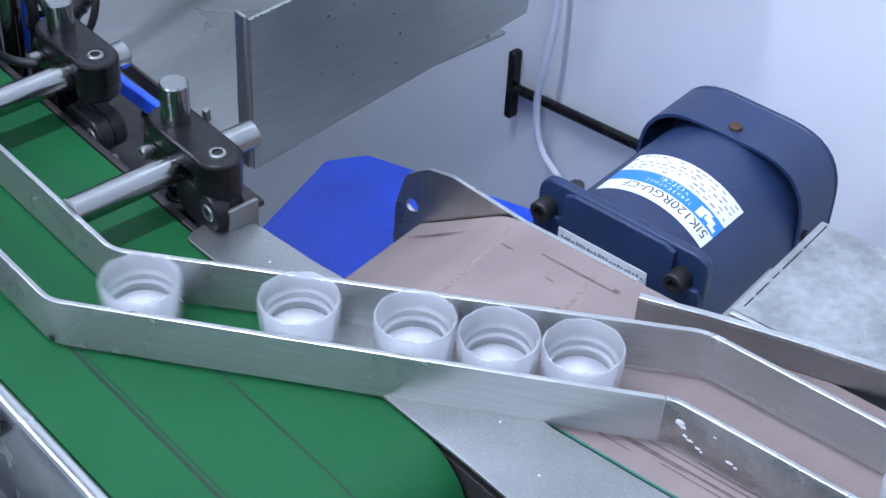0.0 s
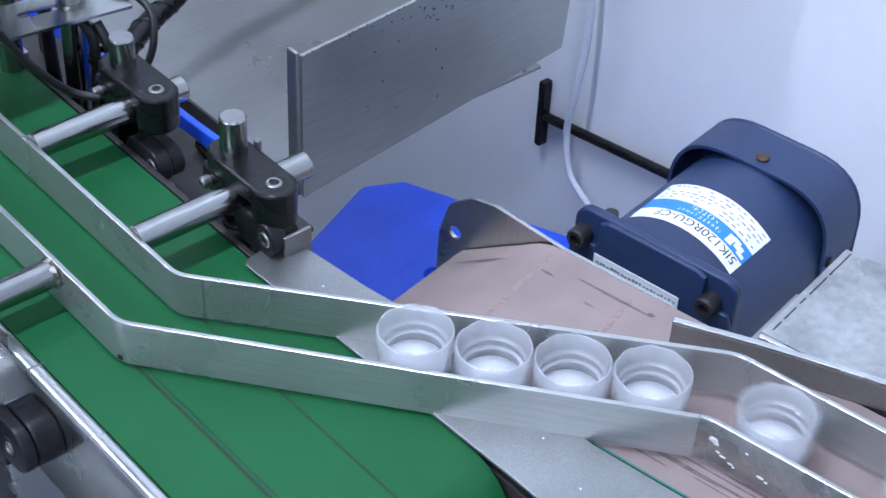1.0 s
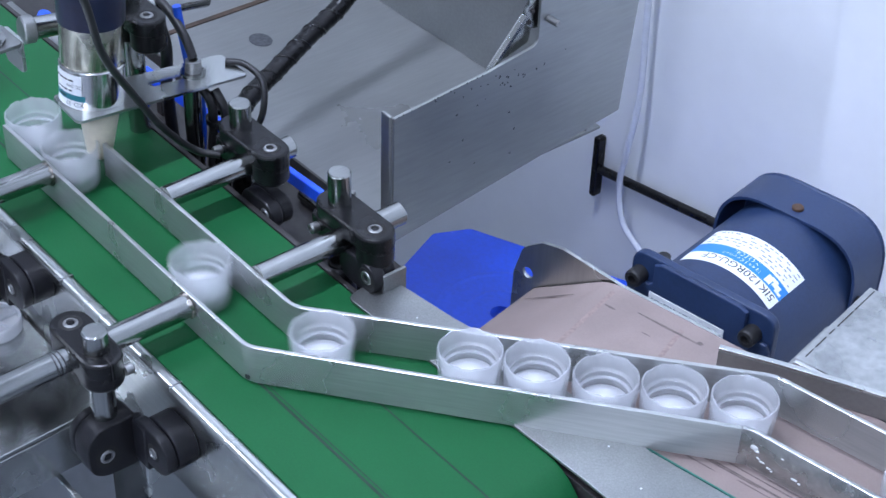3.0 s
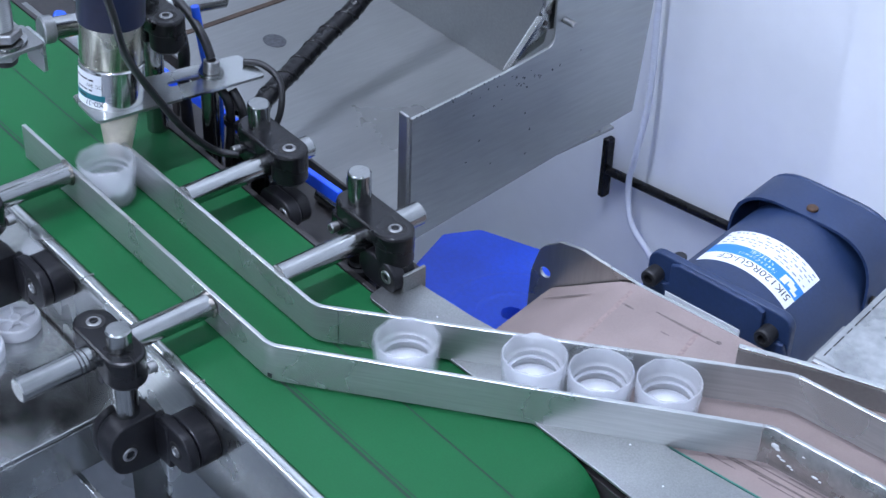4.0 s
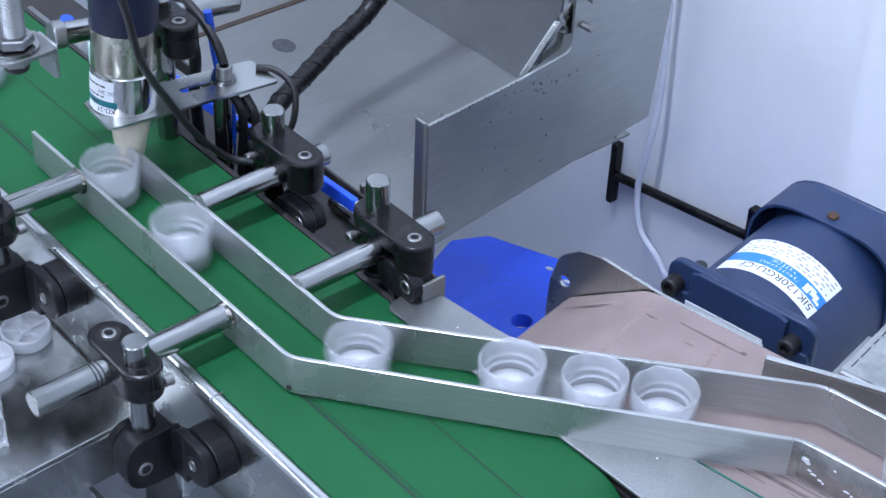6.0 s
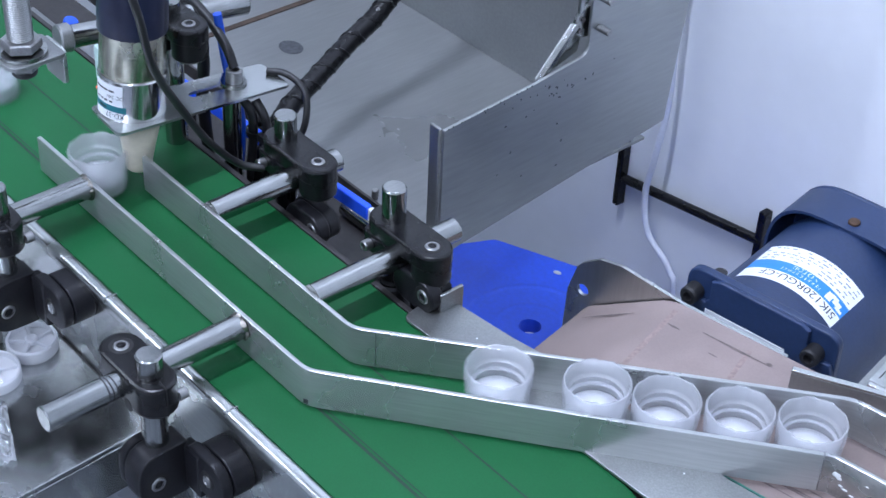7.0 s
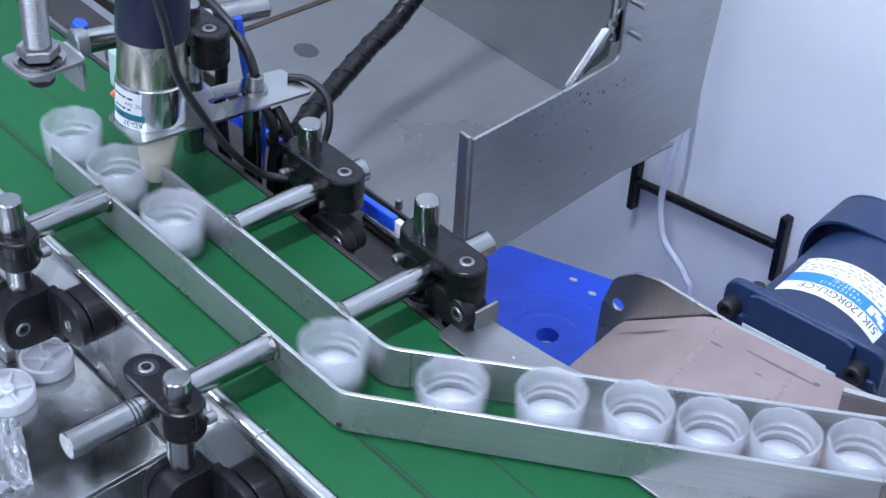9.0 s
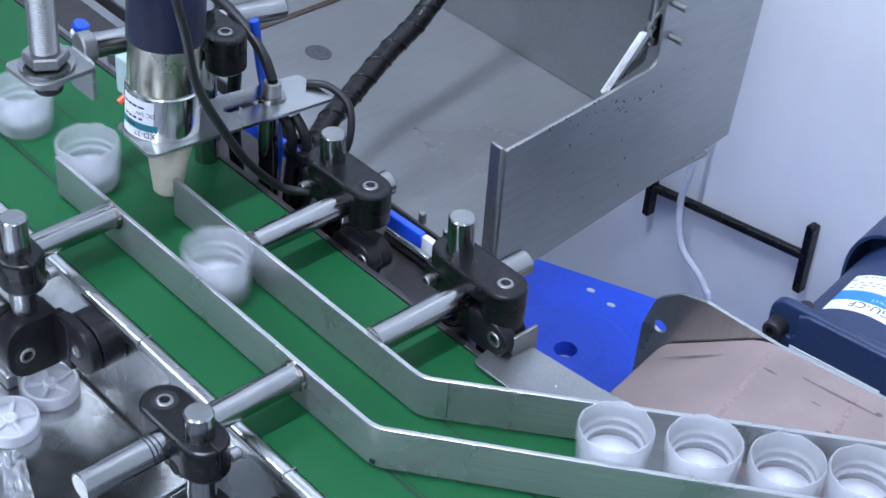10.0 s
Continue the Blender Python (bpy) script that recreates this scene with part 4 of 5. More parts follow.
paper = part("paper_label", can_patch(-110, -48, 2, 21, 17.25), WHITE_PAPER, spin, "white paper label with a teal band")
part("teal_band", can_patch(-110, -42, 6.4, 9.8, 17.32), LABEL_TEAL, paper, "teal band")


def can_text(text, size, a_start, z_base):
    bm, w = letters(text, size)
    for v in bm.verts:
        a = radians(a_start) - v.co.x / 17.4
        v.co = RM @ Vector((17.45 * math.cos(a), 17.45 * math.sin(a), z_base - v.co.y))
    part("lettering", bm, INK, paper)


can_text("XD-37", 3.9, -44, 5.8)
can_text("DC 24V", 2.9, -46, 15.6)
for z, a0, a1 in ((17.2, -105, -97), (17.2, -95, -86), (17.2, -84, -76), (17.2, -73, -63), (11.4, -102, -95), (11.4, -92, -86), (11.4, -83, -76), (11.4, -72, -66), (7.6, -96, -78)):
    part("print_bar", can_patch(a0, a1, z, z + 0.9, 17.4), INK, paper)
arm = thing("motor_bracket", -190, 72, 40, "flat steel bracket plate with a long slot and a bolt", "bracket")
AM = Matrix.Translation((-189, 38, 41)) @ Matrix.Rotation(radians(-5), 4, "X")
poly = rounded([(-16, -20), (15, -22), (15, 82), (-12, 82)], [4, 4, 3, 3])
slot = [(x - 1, y + 50) for x, y in [(y_, x_) for x_, y_ in capsule(-18, 12, 0, 2.6)]]
part("plate", sheet(poly, [slot[::-1]], -0.8, 0.8, AM), STEEL_V, arm)
socket_bolt("bolt", AM @ Vector((-1, 57, 0.8)), AM @ Vector((-1, 57, 9)), 4.4, arm)
part("washer", lathe([(4.4, 0.85), (7, 0.85), (7, 1.9), (4.4, 1.9)], AM @ Matrix.Translation((-1, 57, 0)), 24), STEEL_ROD, arm)
part("under_nut", lathe([(0, -7), (4.2, -7), (4.2, -0.9), (0, -0.9)], AM @ Matrix.Translation((-1, 57, 0)), 6), DARK, arm)
part("small_screw", rod(AM @ Vector((9, -6, -0.8)), AM @ Vector((9, -6, -3)), 1.6, 0.3, 10), BOLT, arm)
bp = thing("clamp_post", -193, 95, -40, "upright round steel post under the bracket plate", "post", "clamp posts")
part("bar", rod((-193, 95, -39), (-193, 95, 34), 5, 0.5), STEEL_ROD, bp)

# ---------------------------------------------------------------- threaded sensor
sensor = thing("threaded_sensor", -184, -24, 88, "steel threaded proximity sensor held by two nuts", "sensor")
prof = [(0, 14)]
for k in range(46):
    prof += [(5.6, 14 + k * 1.1), (6.1, 14.5 + k * 1.1)]
prof += [(5.6, 66), (0, 66)]
SMX = Matrix.Translation((-184, -24, 88))
part("barrel", lathe(prof, SMX, 28), STEEL_BEAD, sensor, "threaded barrel")
part("upper_nut", lathe([(5.5, 14.2), (9.0, 14.2), (9.6, 15), (9.6, 18.6), (9.0, 19.4), (5.5, 19.4)], SMX, 6), BOLT, sensor, "hexagon nut")
part("washer", lathe([(5, 11.6), (11.6, 11.6), (11.6, 13.4), (5, 13.4)], SMX, 32), STEEL_ROD, sensor)
part("lower_nut", lathe([(0, 3.5), (7.0, 3.5), (7.6, 4.3), (7.6, 9), (0, 9)], SMX, 6), BOLT, sensor)
part("sensing_face", lathe([(0, 0.2), (5.4, 0.2), (6.0, 1), (6.0, 3.4), (0, 3.4)], SMX, 28), BLACK_SOFT, sensor)
sb = thing("sensor_bracket", -184, -14, 98, "small bent steel bracket holding the sensor", "bracket")
poly = rounded([(-197, -37), (-172, -36), (-172, -8), (-195, -8)], [4, 7, 3, 3])
part("plate", prism(poly, 97.2, 99.4, 0.3), STEEL_BEAD, sb)
part("upstand", prism(rounded([(-194, 80), (-176, 80), (-176, 99), (-194, 99)], 3), -8, -6, 0.3, XZ), STEEL_V, sb)
part("collar", rod(Vector(ROD_A) + (Vector(ROD_B) - Vector(ROD_A)).normalized() * 1, Vector(ROD_A) - (Vector(ROD_B) - Vector(ROD_A)).normalized() * 6, 7.5, 0.8), STEEL_BEAD, sb)

# ---------------------------------------------------------------- photo sensor behind the small motor
eye = thing("photo_sensor", -236, 56, 20, "small pale photo sensor with a red light", "sensor")
part("housing", rbox((-255, 50, 24), (-243, 62, 45), 1.2), mat("pale_green_plastic", (0.45, 0.58, 0.55), 0.4, 0, 200, 0.05), eye)
part("lamp", rod((-247, 50, 25), (-247, 46, 23), 1.5, 0.3, 14), RED_LED, eye, "small red indicator lamp")
part("clip", rbox((-254, 62, 18), (-244, 70, 24), 0.6), BOLT, eye)
manifold = thing("air_manifold", -330, 92, -39, "steel air manifold block behind the belt", "manifold")
part("block", rbox((-420, 84, -38.8), (-250, 100, -21.6), 1), STEEL_BEAD, manifold)
for x, z in ((-359.4, -5.6), (-342.1, -5.6)):
    v = thing("air_fitting", x, 92, z - 12, "white and blue push-in air fitting", "fitting", "air fittings")
    part("body", rod((x, 92, z - 16), (x, 92, z), 5.0, 0.8, 20), WHITE_PAPER, v)
    part("collar", rod((x, 92, z), (x + 1.5, 93, z + 4.5), 4.6, 0.8, 20), CABLE_BLUE, v, "blue release collar")

# ---------------------------------------------------------------- cables and hoses
def cable(name, pts, r, material, label, rings=None, n=8):
    t = thing(name, *pts[-1], label, "cable", "cables")
    line_ = spline(pts, n)
    part("sheath", sweep(line_, r, 12, None, [1 + rings * (1 if (k // 2) % 2 else 0) for k in range(len(line_))] if rings else None), material, t, sharp=70)
    return t


cable("motor_cable", [(-150, 10, 230), (-128, -4, 185), (-120, -2, 152), (-121, 2, 136), (-128, 11, 106), (-142, 32, 70), (-147, 50, 41), (-147, 67, 21), (-140, 78, 17)], 2.0, CABLE_BLACK, "black motor cable curving down to the clamp")
cable("looped_cable", [(-190, 116, 36.5), (-182, 123, 36), (-170, 126, 30), (-164, 122, 16), (-166, 116, 2), (-172, 106, -12), (-178, 100, -38)], 1.9, CABLE_BLACK, "thin black cable looping off the bracket plate")
cable("wrapped_hose", [(-255, 330, 190), (-232, 262, 60), (-222, 222, 27), (-215, 190, 16), (-205, 160, 9), (-195, 132, 3), (-184, 112, -6), (-178, 100, -38)], 5.6, BLACK, "thick black hose bundle in spiral wrap", 0.03, 22)
hose = bpy.data.objects["wrapped_hose"]
core = spline([(-255, 330, 190), (-232, 262, 60), (-222, 222, 27), (-215, 190, 16), (-205, 160, 9), (-195, 132, 3), (-184, 112, -6)], 40)
helix, turn_ = [], 0.0
for a, b in zip(core, core[1:]):
    d = (b - a).normalized()
    u = d.orthogonal().normalized()
    turn_ += (b - a).length / 15 * 2 * math.pi
    helix.append(a + (u * math.cos(turn_) + d.cross(u) * math.sin(turn_)) * 4.9)
part("spiral_wrap", sweep(helix, 1.35, 8), BLACK, hose, "glossy black spiral wrap", sharp=70)
cable("air_hose", [(-206, 97, 70), (-203, 100, 36), (-194, 101, 14), (-193, 100, -8), (-198, 100, -38)], 2.4, CABLE_BLUE, "bright blue air hose hanging down")
cable("black_hose", [(-188, 98, 28), (-182, 100, 20), (-181, 100, 6), (-184, 100, -14), (-186, 101, -38)], 2.6, CABLE_BLACK, "black hose held by a tie")
cable("black_hose", [(-184, 104, 26), (-177, 105, 17), (-176, 105, 4), (-178, 105, -38)], 2.6, CABLE_BLACK, "black hose held by a tie")
cable("signal_cable", [(-250, 96, 74), (-232, 96, 70), (-212, 96, 64), (-196, 95, 56), (-190, 95.4, 46)], 2.6, CABLE_BLACK, "short black cable ending at the bracket bolt")
cable("dark_hose", [(-300, 60, 190), (-262, 40, 130), (-240, 34, 112), (-210, 20, 112)], 3.0, CABLE_BLACK, "black cable above the belt")
cable("dark_hose", [(-250, 104, 60), (-230, 102, 34), (-232, 102, 4), (-228, 102, -38)], 3.6, CABLE_BLACK, "thick black hose behind the post")
tie = thing("cable_tie", -180, 102, 10, "black cable tie round two hoses", "cable tie")
part("loop", lathe([(6.4, -1.6), (7.2, -1.6), (7.2, 1.6), (6.4, 1.6)], Matrix.Translation((-178.8, 102.5, 10)), 20, None, True), BLACK, tie)
part("head", rbox((-174, 97, 8), (-168, 102, 13), 0.8), BLACK, tie)
strip = thing("blue_strip", -170, 118, -20, "bright blue plastic strip lying along the cable shelf", "strip")
part("strip", rbox((-285, 116, -12), (-104, 120, -3.5), 1, Matrix.Translation((-104, 118, -8)) @ Matrix.Rotation(radians(-2.9), 4, "Y") @ Matrix.Translation((104, -118, 8))), BLUE_PLASTIC, strip)
part("white_end", rbox((-103.8, 116.3, -12), (-86, 120, -4), 1), WHITE_PAPER, strip, "white end of the strip")
for x in (-270, -180):
    part("support", rbox((x - 3, 117, -39), (x + 3, 119, -12 + (x + 104) * 0.0507), 0.5), DARK, strip)

tube_ = thing("steel_tube", -130, 134, -34, "short bright steel tube lying on the dark cable shelf", "tube")
part("tube", rod((-146, 134, -35), (-100, 134, -35), 4.0, 0.6, 20), STEEL_ROD, tube_)

# ---------------------------------------------------------------- side table with loose caps
table = thing("side_table", -400, -200, FLOOR_Z, "stainless steel side table holding loose caps", "table")
poly = rounded([(-1500, -28.9), (-87, -28.9), (-84, -95), (-68, -420), (-1500, -420)], [0, 1, 1, 2, 2])
part("table_top", prism(poly, -62.5, -60, 0.4), STEEL_TABLE, table, "dull steel table top")
part("edge_fold", rbox((0, -400, -90), (2, 0, -62.7), 0.4, Matrix.Translation((-88.6, -29, 0)) @ Matrix.Rotation(radians(2.7), 4, "Z")), STEEL_TABLE, table)
part("seam", rbox((-1500, -29.9, -60), (-90, -28.9, -59.6), 0.1), DARK, table, "dark seam along the conveyor")
part("lower_panel", rbox((-1500, -60, -420), (140, -57, -96), 0.5), STEEL_TABLE, table)
part("stop_block", rbox((-206, -60, -59.9), (-184, -54, -52), 1.5), STEEL_BEAD, table, "small steel block")
for x in (-1450, -200):
    part("leg", rbox((x - 15, -400, FLOOR_Z), (x + 15, -370, -62.6), 2), STEEL_V, table)
bag = thing("plastic_bag", -118, -104, -60, "crumpled clear plastic film lying on the table", "film")
bm = bmesh.new()
bmesh.ops.create_grid(bm, x_segments=16, y_segments=16, size=22)
for v in bm.verts:
    p = Vector((v.co.x * 0.08, v.co.y * 0.08, 3.7))
    v.co = (-127 + v.co.x * 0.92 + v.co.y * 0.17 + 2 * noise.noise(p + Vector((5, 0, 0))), -93 - v.co.x * 0.38 + v.co.y * 0.42, -59.6 + abs(noise.noise(p) * 8 + noise.noise(p * 2.3) * 4))
FILM = mat("clear_film", (0.9, 0.93, 0.95), 0.12, trans=0.9)
part("film", bm, FILM, bag, sharp=180)

# ---------------------------------------------------------------- caps
CAP_R, CAP_H = 15.1, 24.0


def cap_shell():
    r, h = CAP_R, CAP_H
    outer_ = [(0, 0.5), (r - 3.8, 0.2), (r - 2.2, 0.7), (r - 1.3, 2.4), (r - 0.9, 8), (r - 0.35, 15.5), (r - 0.1, 16.5), (r, h - 0.9), (r - 0.4, h - 0.1)]
    inner_ = [(r - 0.9, h), (r - 1.35, h - 0.5), (r - 1.7, 17.4), (r - 2.0, 16.4), (r - 3.0, 15.8), (r - 3.0, 14.4), (r - 2.2, 13.6), (r - 2.3, 12.3), (r - 3.1, 11.7), (r - 3.1, 10.6), (r - 2.4, 9.9), (r - 2.7, 7.6), (r - 4.4, 6.6), (5.0, 6.6), (0, 6.6)]
    bm = lathe(outer_ + inner_, None, 44)
    for v in bm.verts:
        if v.co.z > h - 1.2:
            a = math.atan2(v.co.y, v.co.x)
            v.co.z += 0.34 * math.sin(9 * a + 1.0) + 0.22 * math.sin(23 * a) + 0.5 * noise.noise(Vector((3 * math.cos(a), 3 * math.sin(a), 0)))
    return bm


def bottle_cap(label):
    t = thing("bottle_cap", 0, 0, 0, label, "bottle cap", "bottle caps on the belts")
    part("shell", cap_shell(), FROST, t, local=True, sharp=50)
    r = CAP_R
    part("neck_ring", lathe([(r - 2.75, 12.9), (r - 4.0, 12.9), (r - 4.2, 12.4), (r - 4.0, 11.9), (r - 2.75, 11.9)], None, 40, None, True), FROST, t, "inner sealing ring", local=True)
    part("liner", lathe([(0, 6.8), (r - 3.1, 6.8), (r - 3.0, 7.9), (r - 3.9, 8.4), (9.6, 9.3), (7.6, 10.6), (5.4, 11.9), (3.2, 12.8), (1.4, 13.2), (0, 13.3)], None, 40), LINER, t, "glossy domed inner floor", local=True)
    return t


CAP = bottle_cap("empty frosted white plastic bottle cap standing open side up")


def loose_plug(x, y, turn, lean):
    """A small round plug with a rim, a hub and spokes."""
    t = thing("cap_plug", x, y, -60, "small frosted plastic cap plug lying on the steel table", "cap plug", "loose plugs")
    m = Matrix.Translation((x, y, -60)) @ Matrix.Rotation(radians(turn), 4, "Z") @ Matrix.Rotation(radians(lean), 4, "X") @ Matrix.Scale(1.16, 4)
    part("disc", lathe([(0, 3.0), (8.6, 3.0), (9.2, 0.3), (10.6, 0.2), (11.2, 1.2), (11.2, 6.4), (10.6, 7.2), (9.8, 7.0), (9.4, 4.6), (0, 4.4)], m, 28), PLUG, t)
    part("hub", lathe([(0, 4.3), (3.0, 4.3), (3.0, 6.8), (2.2, 7.2), (0, 6.6)], m, 18), PLUG, t, "small round hub")
    for k in range(5):
        part("spoke", rbox((2.8, -0.7, 4.3), (9.7, 0.7, 6.2), 0.3, m @ Matrix.Rotation(radians(72 * k), 4, "Z")), PLUG, t)


for spec in ((-171, -45, 20, 2), (-162, -71, 70, 4), (-214, -52, 10, 3)):
    loose_plug(*spec)


# ---------------------------------------------------------------- what moves
C1, C2 = Vector((-5, 16.5)), Vector((168.5, 157))
LEG = (C2 - C1).length


def on_path(s):
    """Where a cap stands that is s millimetres beyond the first bend, on the line between the rails."""
    if s < -14:
        p, z = C1 + Vector((s, 0)), -0.9
    elif s < 14:
        t = (s + 14) / 28
        a, b = C1 + Vector((-14, 0)), C1 + (C2 - C1) * 14 / LEG
        p, z = (1 - t) ** 2 * a + 2 * t * (1 - t) * C1 + t * t * b, -0.9
    elif s < LEG - 14:
        p = C1 + (C2 - C1) * s / LEG
        z = -0.9 if s < 52 else -0.9 + 2.3 * min((s - 52) / 12, 1) - 3.2 * min(max((s - 118) / 25, 0), 1)
    elif s < LEG + 14:
        t = (s - LEG + 14) / 28
        a, b = C2 - (C2 - C1) * 14 / LEG, C2 + Vector((CY, SY)) * 14
        p, z = (1 - t) ** 2 * a + 2 * t * (1 - t) * C2 + t * t * b, -1.8
    else:
        p, z = C2 + Vector((CY, SY)) * (s - LEG), -1.8
    return p.x * MM, p.y * MM, z * MM


# a cap that gets going: seconds and millimetres
START = ((-3.0, 330), (-0.6, 195), (0.0, 160), (0.3, 130), (0.5, 108), (0.7, 84), (0.8, 69), (0.9, 50), (1.0, 28), (1.1, 1), (1.2, -36), (1.3, -80), (1.4, -121), (1.5, -156),
         (1.6, -182), (1.8, -225), (2.0, -285), (3.0, -715))


def between(rows, x):
    """The value at x on a line through rows of (x, value)."""
    for (a, va), (b, vb) in zip(rows, rows[1:]):
        if x <= b:
            return va + (vb - va) * (x - a) / (b - a)
    return rows[-1][1]


def follow(run, ahead):
    """Every tenth of a second from 0 to 10, in line behind the cap ahead, without touching it."""
    back = tuple((-s, t) for t, s in START)
    out_ = []
    for k in range(101):
        t = k / 10
        s = between(run, t)
        for t0, t1 in ((3.2, 4.3), (5.2, 6.3)):
            a, b = between(run, t0), between(run, t1)
            if t0 < t < t1 and b < 60 and a < 300:
                end_ = between(back, -b)
                slack = a - between(START, end_ - (t1 - t0))
                s = min(a, between(START, end_ - (t1 - t)) + max(slack, 0) * (t1 - t) / (t1 - t0))
        if out_:
            s = min(s, out_[-1])
        if ahead:
            s = max(s, ahead[k] + 30.2)
        out_.append(s)
    return out_


